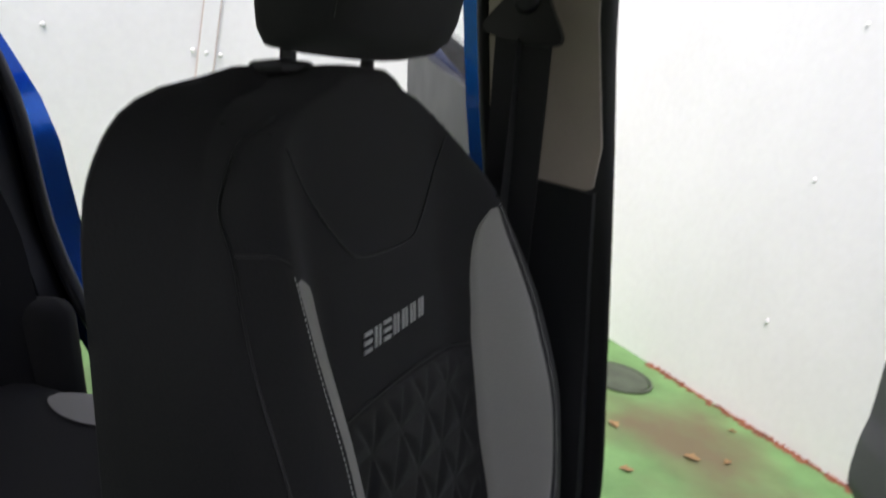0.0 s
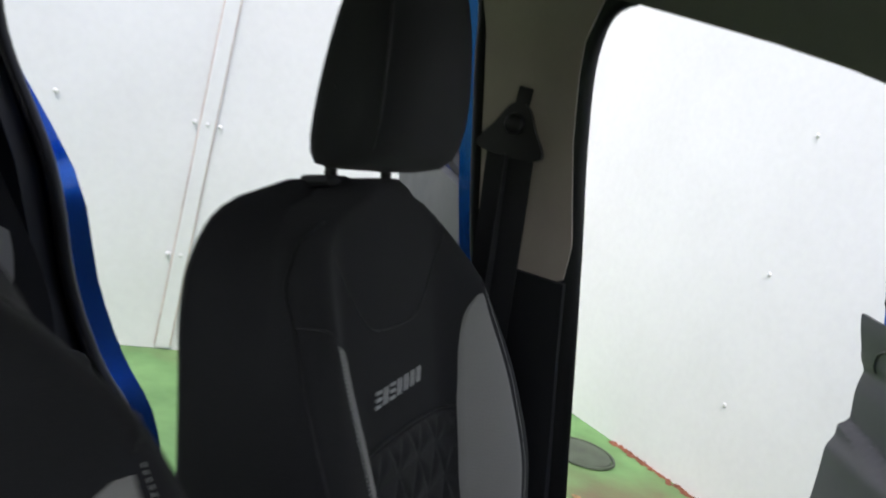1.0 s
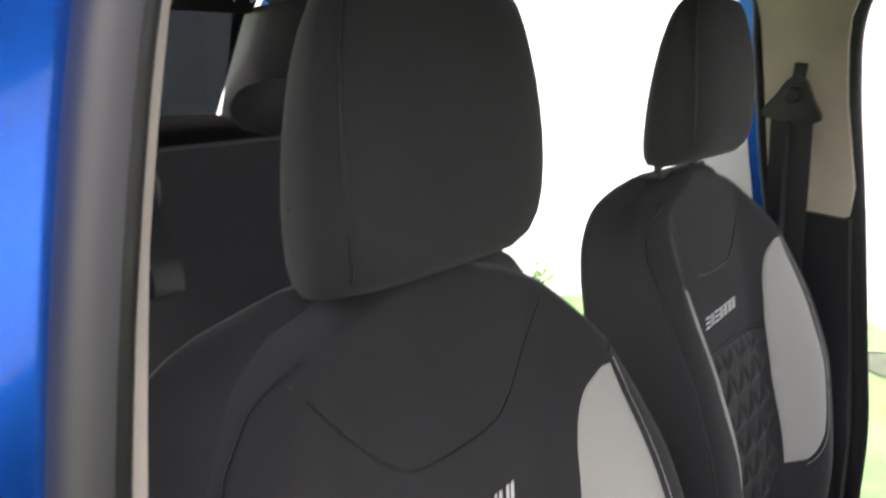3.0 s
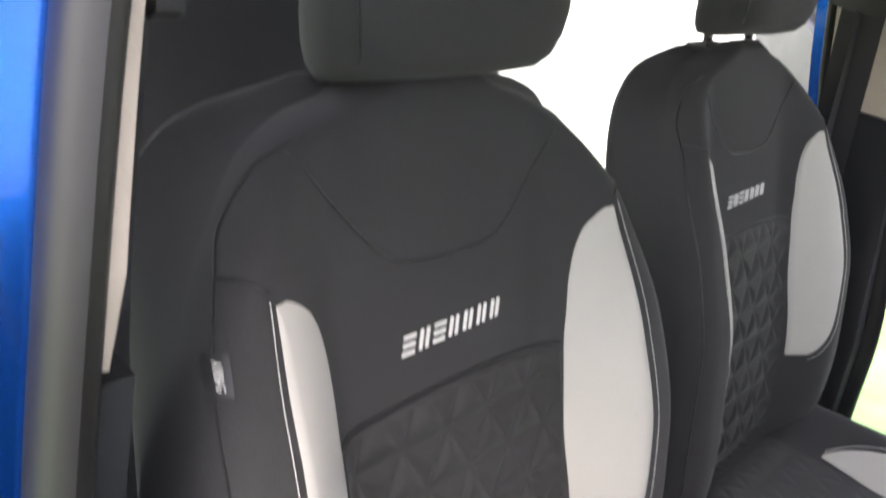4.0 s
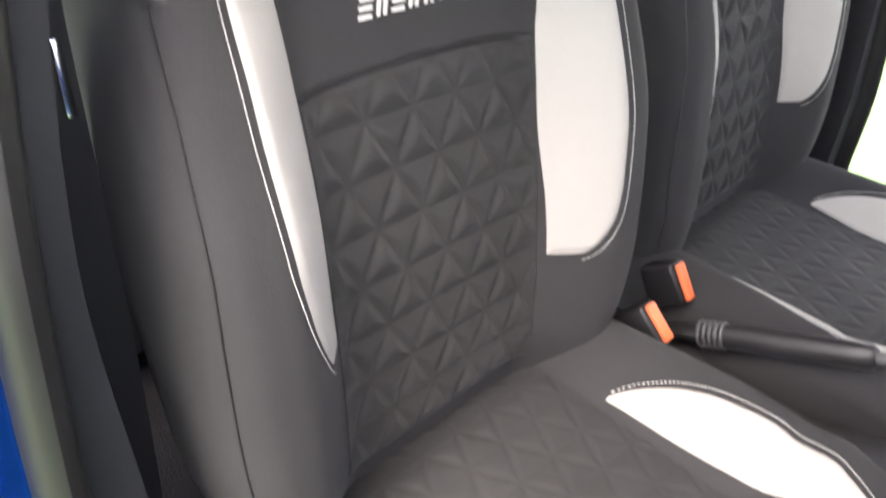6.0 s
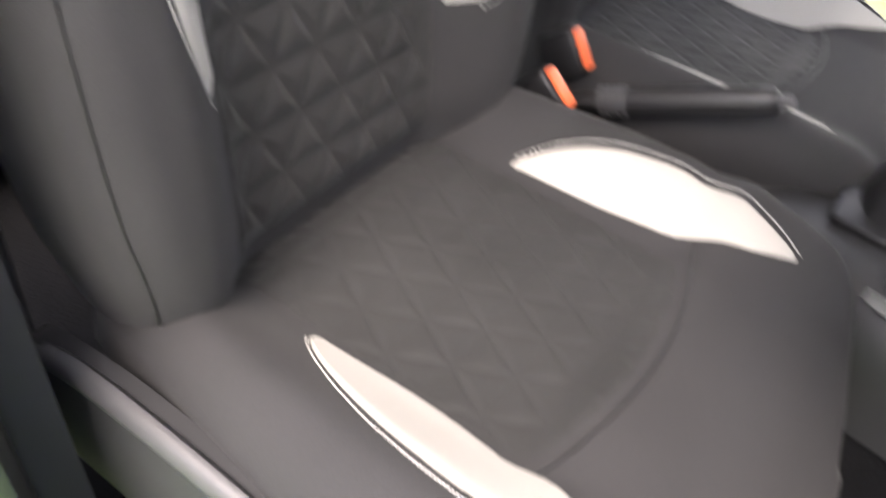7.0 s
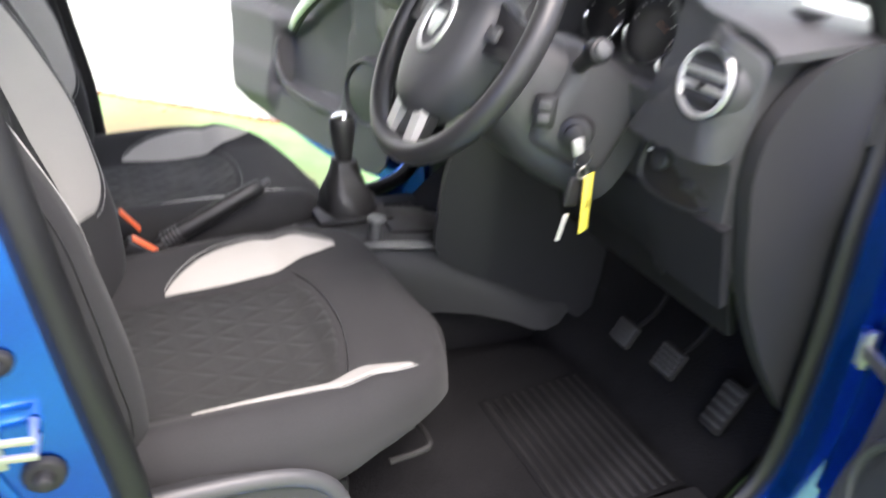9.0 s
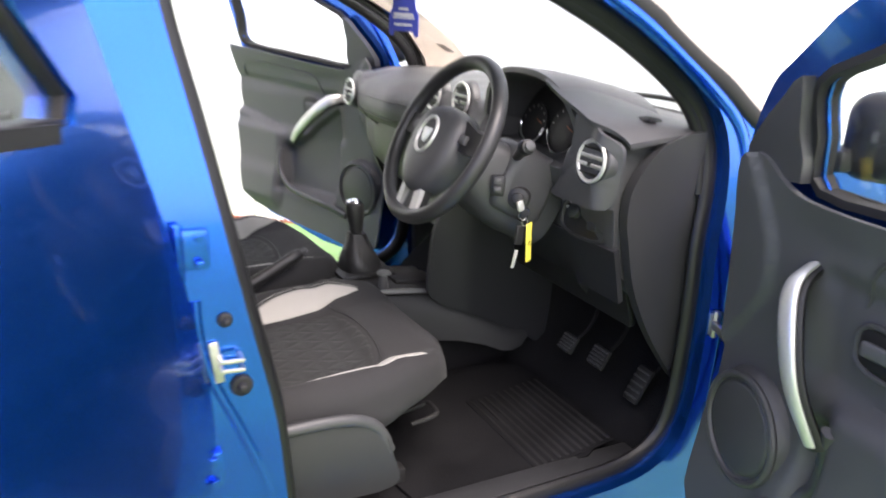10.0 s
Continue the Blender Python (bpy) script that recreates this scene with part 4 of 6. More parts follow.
part("strap", box((0.09, 0.012, 0.02), Matrix.Translation((0.85, 0.945, 0.715)) @ Matrix.Rotation(-0.4, 4, 'Z'), 0.003), STEEL, ck)
part("pin", disc(0.007, 0.007, 0.06, Matrix.Translation((0.822, 0.96, 0.715)), 12, 0.001), STEEL, ck)
settle(ck, main, "door_check")


# ---- doors ----
def door_frame(hinge, angle, side):
    s, k = math.sin(radians(angle)), math.cos(radians(angle))
    dl, dn = Vector((side * s, -k, 0)), Vector((side * k, s, 0))
    h = Vector((hinge[0], hinge[1], 0))

    def at(l, z, o):
        return h + dl * l + dn * o + Vector((0, 0, z))
    return at, dl, dn


def car_door(kind, hinge, angle, side, label):
    at, dl, dn = door_frame(hinge, angle, side)
    gap = DOOR_EDGE if kind == "front" else REAR_GAP
    y0 = 0.995 if kind == "front" else -0.165
    outline = round_loop([(y0 - y, z) for y, z in gap], 3)
    if kind == "front":
        outline = [(l, z - 0.045 * smoothstep(0.85, 0.45, l) * smoothstep(0.5, 0.38, z)) for l, z in outline]
    L = max(l for l, z in outline)
    door = new("holder")

    def skin(z):
        return sx(z) + 0.062 - abs(hinge[0]) + 0.012 * math.sin(max(0, min(1, (z - 0.35) / 0.7)) * math.pi) - (0.06 if kind == "rear" else 0.02) * smoothstep(0.78, 0.3, z) ** 1.4
    if kind == "front":
        foot = 0.76 if side < 0 else 0.45
        win = [(0.31, 1.08), (0.298, 1.17), (0.305, 1.262), (0.43, 1.315), (0.56, 1.37), (0.72, 1.43), (0.90, 1.487), (1.03, 1.495), (1.068, 1.43), (1.04, 1.25), (1.03, 1.13), (0.8, 1.105), (0.55, 1.09)]
    else:
        win = [(0.215, 1.215), (0.26, 1.34), (0.31, 1.47), (0.42, 1.50), (0.70, 1.50), (0.95, 1.44), (1.06, 1.37), (1.02, 1.31), (0.7, 1.275)]
    wl = round_loop(win, 3)
    main = panel(outline, [wl], lambda l, z, d: at(l, z, skin(z) - d), 0.028, "door_skin", PAINT, door, label, 0.035)
    panel(outline, [wl], lambda l, z, d: at(0.02 + l * 0.975, 0.01 + z * 0.992, skin(z) - 0.029 - d), 0.005 if kind == "front" else 0.02, "inner_shell", PAINT, door, "blue painted inner door shell", 0.15)
    g = panel(wl, [], lambda l, z, d: at(l, z, skin(z) - 0.018 - d), 0.004, "window_glass", GLASS, door, "clear side window", 0.2)
    g.visible_shadow = False
    path = [at(l, z, skin(z) - 0.028) for l, z in wl]
    vs, fs = sweep(path, [(-0.007, -0.022), (0.007, -0.022), (0.007, 0.018), (-0.007, 0.018)], True, up=dn)
    mesh("window_seal", vs, fs, RUBBER, door, "black rubber window seal")
    belt = (1.045, 1.07) if kind == "front" else (1.165, 1.29)
    strip = [at(l, belt[0] + 0.02 + (belt[1] - belt[0]) * l / L, skin(1.1 if kind == "front" else 1.23) + 0.006) for l in np.linspace(0.16 if kind == "front" else 0.26, L - 0.08, 10)]
    vs, fs = sweep(strip, [(-0.005, -0.010), (0.005, -0.010), (0.005, 0.010), (-0.005, 0.010)], up=(0, 0, 1))
    mesh("belt_strip", vs, fs, RUBBER, door, "black belt strip")
    # inner trim card
    trim_low = [(0.14, 0.345), (0.105, 0.5), (0.11, 0.8), (0.13, 1.0), (0.15, 1.105), (0.2, 1.12), (0.27, 1.08), (0.36, 1.066), (0.6, 1.078), (L - 0.09, 1.11), (L - 0.04, 1.08), (L - 0.045, 0.8), (L - 0.09, 0.55), (L - 0.2, 0.40), (0.4, 0.35)]
    if kind == "rear":
        trim_low = [(0.05, 0.42), (0.04, 0.7), (0.045, 1.1), (0.11, 1.19), (0.5, 1.225), (L - 0.2, 1.24), (L - 0.16, 1.1), (L - 0.22, 0.9), (L - 0.36, 0.7), (L - 0.5, 0.5), (0.5, 0.41)]

    def card(l, z):
        base = skin(z) - 0.05
        if kind == "front":
            base += 0.02 * smoothstep(0.97, 0.93, z - 0.03 * l) * smoothstep(0.33, 0.40, l) * smoothstep(0.74, 0.79, z) - 0.012 * smoothstep(0.62, 0.54, z)
            base -= 0.014 * smoothstep(0.012, -0.012, l - interp([(0.66, 0.06), (0.72, 0.11), (0.8, 0.175), (0.89, 0.235), (0.95, 0.243), (1.03, 0.222), (1.09, 0.195), (1.13, 0.16)], z)) * smoothstep(0.66, 0.72, z)
            # the raised lower card below the handle's foot, and the pocket beside the speaker
            base -= 0.03 * smoothstep(-0.014, 0.014, 0.755 + 0.2 * (l - foot) - z) * smoothstep(foot - 0.03, foot + 0.03, l) * smoothstep(0.38, 0.46, z)
            top = 0.0 if side > 0 else 0.62 * max(0.0, 0.70 - l)
            base += 0.05 * smoothstep(0.375, 0.42, l) * smoothstep(foot + 0.02, foot - 0.03, l) * smoothstep(0.48, 0.52, z) * smoothstep(0.72, 0.67, z - top)
            base += 0.018 * smoothstep(0.1, 0.0, abs(z - 1.0)) * smoothstep(0.2, 0.4, l)
            base = min(base, skin(z) - 0.012)
        return base
    panel(round_loop(trim_low, 3), [], lambda l, z, d: at(l, z, card(l, z) - (0.018 if kind == "front" else 0.0) - d), 0.012 if kind == "front" else 0.03, "trim_card", SMOKE, door, "charcoal plastic door card" if kind == "front" else "grey plastic door card", 0.016)
    if kind == "front":
        I = lambda l, z, d=0.0: at(l, z, card(l, z) - 0.03 - d)
        # sail panel by the mirror
        sail = [(0.135, 1.095), (0.29, 1.09), (0.284, 1.18), (0.29, 1.268), (0.235, 1.225), (0.165, 1.16)]
        panel(round_loop(sail, 2), [], lambda l, z, d: at(l, z, skin(z) - 0.045 - d), 0.025, "mirror_sail", PLASTIC, door, "charcoal sail panel", 0.05)
        # speaker
        sp = facing(I(0.24, 0.59, 0.016), -dn)
        part("speaker_pod", disc(0.125, 0.108, 0.03, sp @ pose(0, 0, -0.014), 40, 0.006), PLASTIC, door, "raised round speaker pod")
        part("speaker_grille", disc(0.098, 0.09, 0.012, sp, 40, 0.004), PLASTIC, door, "round charcoal speaker grille")
        vs, fs = sweep([sp @ Vector((0.107 * math.cos(a), 0.107 * math.sin(a), 0.003)) for a in np.linspace(0, 2 * math.pi, 40, endpoint=False)], ring(0.008, 8), True, up=-dn)
        mesh("speaker_ring", vs, fs, PLASTIC, door)
        # pull handle
        bar = ((0.335, 0.96), (0.352, 0.93), (0.38, 0.86), (0.41, 0.77), (0.445, 0.68)) if side > 0 else ((0.345, 0.945), (0.375, 0.94), (0.46, 0.885), (0.57, 0.80), (0.655, 0.735))
        hp = smooth_path([at(l, z, skin(0.9) - 0.085 - o) for (l, z), o in zip(bar, (-0.005, 0.04, 0.055, 0.05, 0.02))], 6)
        vs, fs = sweep(hp, ring(0.009, 14, 0.021), up=-dn, scales=[0.62 + 0.38 * math.sin(math.pi * min(1, 0.22 + i / (len(hp) - 1) * 0.78)) for i in range(len(hp))])
        mesh("pull_handle", vs, fs, SILVER, door, "satin silver pull handle")
        vs, fs = sweep([p + dn * 0.014 - Vector((0, 0, 0.006)) for p in hp], ring(0.012, 10, 0.022), up=-dn)
        mesh("handle_back", vs, fs, DARK, door)
        # lip of the map pocket, from the handle's foot down to the speaker, and the line of the upper inset
        lp = smooth_path([at(l, z, skin(z) - 0.083 - d) for l, z, d in ((0.77, 0.68, 0.012), (0.772, 0.62, 0.02), (0.74, 0.56, 0.024), (0.66, 0.515, 0.026), (0.52, 0.495, 0.026), (0.4, 0.485, 0.022), (0.3, 0.465, 0.016))] if side < 0 else
                         [I(foot + 0.02, 0.72, 0.004), I(foot, 0.66, 0.012), I(foot - 0.04, 0.56, 0.016), I(foot - 0.12, 0.475, 0.012)], 6)
        vs, fs = sweep(lp, ring(0.009, 10, 0.014), up=-dn)
        mesh("pocket_lip", vs, fs, PLASTIC, door, "rounded lip of the map pocket")
        lo, hi = (0.5, L - 0.1) if side < 0 else (0.47, L - 0.12)
        inset = smooth_path([(lo - 0.02, 0.93, 0), (lo + 0.02, 1.015, 0), (lo + 0.14, 1.035, 0), (hi - 0.12, 1.05, 0), (hi - 0.02, 1.03, 0), (hi, 0.98, 0)], 5)
        vs, fs = sweep([I(q.x, q.y, 0.001) for q in inset], ring(0.004, 8), up=-dn)
        mesh("inset_edge", vs, fs, PLASTIC, door, "rounded edge of the inset card")
        # release lever in its cup
        cup = facing(I(0.505, 0.872, 0.0) if side > 0 else I(0.56, 0.89, 0.0), -dn)
        part("lever_cup", box((0.105, 0.07, 0.02), cup, 0.009, 3), DARK, door, "black cup of the release lever")
        vs, fs = sweep([cup @ Vector((0.056 * math.copysign(abs(math.cos(a)) ** 0.75, math.cos(a)), 0.04 * math.copysign(abs(math.sin(a)) ** 0.75, math.sin(a)), 0.008)) for a in np.linspace(0, 2 * math.pi, 36, endpoint=False)], ring(0.0055, 8), True, up=-dn)
        mesh("cup_rim", vs, fs, PLASTIC, door, "charcoal rim of the cup")
        part("release_lever", box((0.075, 0.026, 0.014), cup @ pose(0.005, 0.002, 0.012, 0, 12, 0), 0.006, 3), SMOKE, door, "grey release lever")
        # outer mirror
        mp = at(0.27, 1.17, skin(1.1) + 0.11)
        part("mirror_shell", box((0.2, 0.11, 0.15), Matrix.Translation(mp) @ Matrix.Rotation(radians(angle) * -side, 4, 'Z'), 0.04, 4), DARK, door, "black mirror housing")
        gl = at(0.33, 1.17, skin(1.1) + 0.11)
        part("mirror_glass", box((0.15, 0.105, 0.006), facing(gl, dl), 0.002), CHROME, door, "mirror glass")
        part("mirror_foot", box((0.06, 0.06, 0.04), Matrix.Translation(at(0.27, 1.13, skin(1.1) + 0.01)), 0.01), DARK, door)
    else:
        vs, fs = sweep(smooth_path([at(0.30, 0.93, card(0.3, 0.93) - 0.035), at(0.38, 0.9, card(0.3, 0.93) - 0.075), at(0.5, 0.84, card(0.3, 0.93) - 0.04)], 5), ring(0.01, 10, 0.016), up=-dn)
        mesh("pull_handle", vs, fs, DARK, door, "black pull handle")
    # outer handle
    ol = L - 0.2
    vs, fs = sweep(smooth_path([at(ol - 0.09, 0.96, skin(0.96) + 0.004), at(ol - 0.06, 0.965, skin(0.96) + 0.035), at(ol + 0.06, 0.97, skin(0.96) + 0.035), at(ol + 0.09, 0.97, skin(0.96) + 0.004)], 5), ring(0.010, 8, 0.014), up=dn)
    mesh("outer_handle", vs, fs, PAINT, door, "blue outer handle")
    settle(door, main, "door")


car_door("front", (0.80, 0.99), 74, 1, "open blue driver's door with charcoal card and silver pull handle")
car_door("front", (-0.80, 0.99), 69, -1, "open blue passenger door with charcoal card and silver pull handle")
car_door("rear", (0.80, -0.13), 62, 1, "open blue rear door showing its glossy outer skin")
car_door("rear", (-0.80, -0.16), 58, -1, "open blue rear door with its window")

# ---- rear bench ----
bench = new("holder")
rings = []
for i in range(14):
    v = i / 13
    y = -0.52 - 0.44 * v
    rings.append([Vector((x, y, z)) for x, z in [(-0.66, 0.36), (-0.665, 0.5)] + [(0.665 * math.sin(j / 10 * math.pi / 2), 0.605 - 0.03 * v - 0.04 * (abs(j) / 10) ** 6 + 0.015 * math.cos(j * 0.9) - 0.05 * (1 - smoothstep(0, 0.12, v))) for j in range(-10, 11)] + [(0.665, 0.5), (0.66, 0.36)]])
vs, fs = loft(rings)
bc = mesh("bench_cushion", vs, fs, FABRIC, bench, "black fabric rear bench seat with grey inserts")
rings = []
for i in range(16):
    v = i / 15
    z = 0.54 + 0.60 * v
    y = -0.93 - 0.24 * v
    t = 0.1 * (1 - smoothstep(0.88, 1.0, v) * 0.6)
    w = 0.66 - 0.10 * smoothstep(0.4, 1, v)
    rings.append([Vector((w * math.sin(j / 12 * math.pi / 2), y + 0.035 * smoothstep(0.55, 0.95, abs(j) / 12) - 0.03 * smoothstep(0.95, 1.0, abs(j) / 12), z)) for j in range(-12, 13)] + [Vector((w * 0.97, y - t, z)), Vector((-w * 0.97, y - t, z))])
vs, fs = loft(rings)
bb = mesh("bench_backrest", vs, fs, FABRIC, bench, "black fabric bench backrest")
for sgn in (-1, 1):
    def bi(u, v, sgn=sgn):
        z = 0.79 + 0.33 * v
        half = 0.012 + 0.06 * math.sin(math.pi * min(1, v * 0.9 + 0.05)) ** 0.7
        s = 0.545 - 0.06 * v + (2 * u - 1) * half
        y = -0.93 - 0.24 * (z - 0.54) / 0.60 + 0.035 * smoothstep(0.55, 0.95, math.asin(min(1, s / 0.64)) / 1.57) + 0.006
        return Vector((sgn * s, y, z))
    vs, fs = patch(bi, 8, 20)
    mesh("insert_panel", vs, fs, INSERT, bb, "light grey fabric insert")

    def bq(u, v, sgn=sgn):
        y = -0.68 - 0.17 * v
        half = 0.01 + 0.035 * math.sin(math.pi * v) ** 0.7
        s = 0.595 + (2 * u - 1) * half
        return Vector((sgn * s, y, 0.612 - 0.03 * (-(y + 0.52) / 0.44) + 0.006))
    vs, fs = patch(bq, 6, 16)
    mesh("insert_panel", vs, fs, INSERT, bc, "light grey fabric insert")
    rings = []
    for i in range(9):
        v = i / 8
        g = math.sin(math.pi * v) ** 0.4 if 0 < v < 1 else 0.2
        rings.append([Vector((sgn * 0.36 + 0.13 * g * math.copysign(abs(math.cos(a)) ** 0.6, math.cos(a)), -1.27 + 0.045 * g * math.sin(a), 1.13 + 0.13 * v)) for a in np.linspace(0, 2 * math.pi, 24, endpoint=False)])
    vs, fs = loft(rings)
    mesh("headrest", vs, fs, FABRIC, bench, "black fabric headrest")
    part("side_bolster", box((0.08, 0.2, 0.36), Matrix.Translation((sgn * 0.665, -0.96, 0.53)) @ Matrix.Rotation(0.28, 4, 'X'), 0.039, 4), FABRIC, bench, "black fabric side bolster")
settle(bench, bc, "rear_bench")
vs, fs = slab(lambda u, v: Vector(((2 * u - 1) * 0.6, -1.36 - 0.5 * v, 1.08 + 0.01 * v)), 6, 6, (0, 0, -0.02))
mesh("parcel_shelf", vs, fs, CARPET, car, "black carpeted parcel shelf")

# ---- seat belts ----
for sg, y_top in ((1, -0.19), (-1, -0.205)):
    z_top = 1.325
    x_top = sg * (sx(z_top) - 0.04)
    sb = new("holder")
    g = round_loop([(-0.05, -0.028), (-0.03, 0.01), (-0.012, 0.04), (0.012, 0.04), (0.03, 0.01), (0.05, -0.028), (0.0, -0.036)], 4)
    panel(g, [], lambda a, b, d: Vector((x_top - sg * d, y_top + a, z_top + b)), 0.016, "belt_guide", DARK, sb, "black plastic belt guide", 0.05)
    part("anchor_bolt", disc(0.016, 0.013, 0.014, facing((x_top - sg * 0.022, y_top, z_top + 0.012), (-sg, 0, 0)), 20, 0.003), DARK, sb)
    part("height_slot", box((0.006, 0.022, 0.034), Matrix.Translation((sg * (sx(1.385) - 0.032), y_top, 1.375)), 0.002), DARK, sb)
    webbing = smooth_path([(x_top - sg * 0.004, y_top, z_top - 0.02), (sg * (sx(1.1) - 0.046), y_top + 0.015, 1.1), (sg * (sx(0.8) - 0.046), y_top + 0.04, 0.8), (sg * (sx(0.5) - 0.05), y_top + 0.06, 0.45)], 6)
    vs, fs = sweep(webbing, [(-0.036, -0.0018), (0.036, -0.0018), (0.036, 0.0018), (-0.036, 0.0018)], up=(-sg, 0, 0))
    web = mesh("webbing", vs, fs, WEBBING, sb, "black webbing seat belt hanging down the pillar")
    lap = smooth_path([(sg * (abs(x_top) + 0.002), y_top - 0.002, z_top - 0.03), (sg * 0.672, y_top + 0.015, 1.08), (sg * 0.668, y_top + 0.03, 0.85), (sg * 0.668, y_top + 0.045, 0.65), (sg * 0.675, y_top + 0.07, 0.42)], 6)
    vs, fs = sweep(lap, [(-0.025, -0.0012), (0.025, -0.0012), (0.025, 0.0012), (-0.025, 0.0012)], up=(0, 1, 0.1))
    mesh("lap_webbing", vs, fs, WEBBING, sb, "second run of the black belt, down to its anchor")
    part("tongue", box((0.008, 0.02, 0.055), Matrix.Translation((sg * (sx(1.02) - 0.085), y_top + 0.015, 1.0)) @ Matrix.Rotation(0.15, 4, 'X'), 0.003), CHROME, sb, "bright steel tongue")
    settle(sb, web, "seat_belt")

for p, q in (((0.08, 0.05, 0.645), (0.066, 0.093, 0.612)), ((-0.006, 0.034, 0.66), (-0.033, 0.071, 0.614))):
    p, q = Vector(p), Vector(q)
    c = (p + q) / 2
    bk = new("holder")
    slope = math.atan2(q.z - p.z, q.y - p.y)
    m = Matrix.Translation(c - Vector((0, math.sin(-slope), math.cos(slope))) * 0.03) @ Matrix.Rotation(slope, 4, 'X')
    hs = part("housing", box((0.03, 0.06, 0.055), m, 0.006, 3), DARK, bk, "black belt buckle with an orange release button")
    part("release_button", box((0.018, 0.052, 0.006), Matrix.Translation(c) @ Matrix.Rotation(slope, 4, 'X'), 0.002), ORANGE, bk, "orange release button")
    vs, fs = sweep([c + Vector((0, -0.02, -0.05)), c + Vector((0, -0.06, -0.22))], ring(0.01, 8))
    mesh("stalk", vs, fs, DARK, bk)
    settle(bk, hs, "belt_buckle")

# ---- dashboard ----
dash = new("holder")
CREST_Y, FACE_Y = 0.76, 0.705


def dash_section(x):
    a = abs(x)
    out = smoothstep(0.52, 0.70, a)
    mid = smoothstep(0.24, 0.10, a)
    lift = max(smoothstep(0.56, 0.63, a), smoothstep(0.20, 0.13, a))
    zt = 1.125 - 0.012 * (a / 0.7) ** 2
    f = FACE_Y - 0.004 + 0.012 * mid - (0.03 if x < 0 else 0) * smoothstep(0.2, 0.35, a) * (1 - out)
    low = 0.80 - 0.10 * smoothstep(0.16, 0.08, a)
    back = 0.86 + 0.02 * out
    pts = [(1.19, 1.085), (1.08, zt), (0.95, zt + 0.005), (0.84, zt + 0.002), (0.775, zt - 0.01), (f + 0.02 - 0.008 * lift, zt - 0.035 + 0.024 * lift), (f, zt - 0.065 + 0.035 * lift), (f - 0.004, 1.02), (f + 0.004, 0.985), (f + 0.02, 0.965),
           (f + 0.045, 0.955), (f + 0.05, 0.93), (f + 0.055, 0.87), (f + 0.085, low), (back, low - 0.09), (back + 0.12, low - 0.13), (1.16, 0.72)]
    # the well of the instruments
    well = smoothstep(0.187, 0.172, abs(x - 0.40))
    for k, (y, z) in ((3, (0.83, 1.03)), (4, (0.79, 1.022)), (5, (0.735, 1.028)), (6, (f + 0.004, 1.025))):
        pts[k] = (pts[k][0] + (y - pts[k][0]) * well, pts[k][1] + (z - pts[k][1]) * well)
    return [Vector((x, y, z)) for y, z in pts]


xs = [-0.70, -0.69] + list(np.linspace(-0.66, 0.66, 89)) + [0.69, 0.70]
rings = []
for i, x in enumerate(xs):
    r = dash_section(x)
    if i in (0, len(xs) - 1):
        c = sum(r, Vector()) / len(r)
        r = [c + (v - c) * 0.97 for v in r]
        for v in r:
            v.x = x
    rings.append(r)
vs, fs = loft(rings)
main = mesh("dash_shell", vs, fs, PLASTIC, dash, "charcoal plastic dashboard with round silver-ringed vents")
# side end panels that sweep down beside the footwell
for sg in (1, -1):
    end = round_loop([(0.94, 1.118), (0.84, 1.095), (0.775, 1.02), (0.762, 0.95), (0.775, 0.88), (0.81, 0.76), (0.90, 0.61), (1.0, 0.53), (1.05, 0.8), (1.04, 1.1)], 4)
    panel(end, [], lambda y, z, d, sg=sg: Vector((sg * (0.70 + d + 0.012 * math.sin((y - 0.7) * 6)), y, z)), 0.025, "end_panel", CONSOLE, dash, "charcoal end panel", 0.05)
    edge = smooth_path([Vector((sg * 0.722, y, z)) for y, z in ((0.97, 1.075), (0.87, 1.05), (0.805, 0.99), (0.785, 0.93), (0.80, 0.85))], 5)
    vs, fs = sweep(edge, ring(0.004, 6), up=(sg, 0, 0))
    mesh("trim_line", vs, fs, DARK, dash)


def vent(x, y, z, r, tilt=0.0):
    n = Vector((0.0, -1, 0.12 + tilt)).normalized()
    m = facing((x, y, z), n)
    part("vent_pod", disc(r * 1.3, r * 1.1, 0.022, m @ pose(0, 0, -0.011), 40, 0.004), PLASTIC, dash, "moulded charcoal vent surround")
    v = part("vent_bowl", disc(r * 0.95, r * 0.8, 0.03, m @ pose(0, 0, -0.0105), 32), DARK, dash, "dark air vent bowl")
    vs, fs = sweep([m @ Vector((r * math.cos(a), r * math.sin(a), 0.008)) for a in np.linspace(0, 2 * math.pi, 48, endpoint=False)], ring(0.0042, 8), True, up=n)
    mesh("vent_ring", vs, fs, SILVER, dash, "satin silver vent ring")
    for k in (-0.62, -0.2, 0.22, 0.62):
        w = 2 * r * math.sqrt(1 - k * k) * 0.93
        part("vent_slat", box((w, 0.009, 0.003), m @ pose(0, k * r, 0.0085, 35, 0, 0), 0.001), SILVER if abs(k) < 0.3 else DARK, dash)
    part("vent_tab", box((0.008, 0.010, 0.008), m @ pose(0, -0.005, 0.011), 0.002), DARK, dash)


for x, y, z in ((0.672, 0.707, 1.057), (0.09, 0.716, 1.105), (-0.075, 0.716, 1.10), (-0.645, 0.676, 1.035)):
    vent(x, y, z, 0.042)
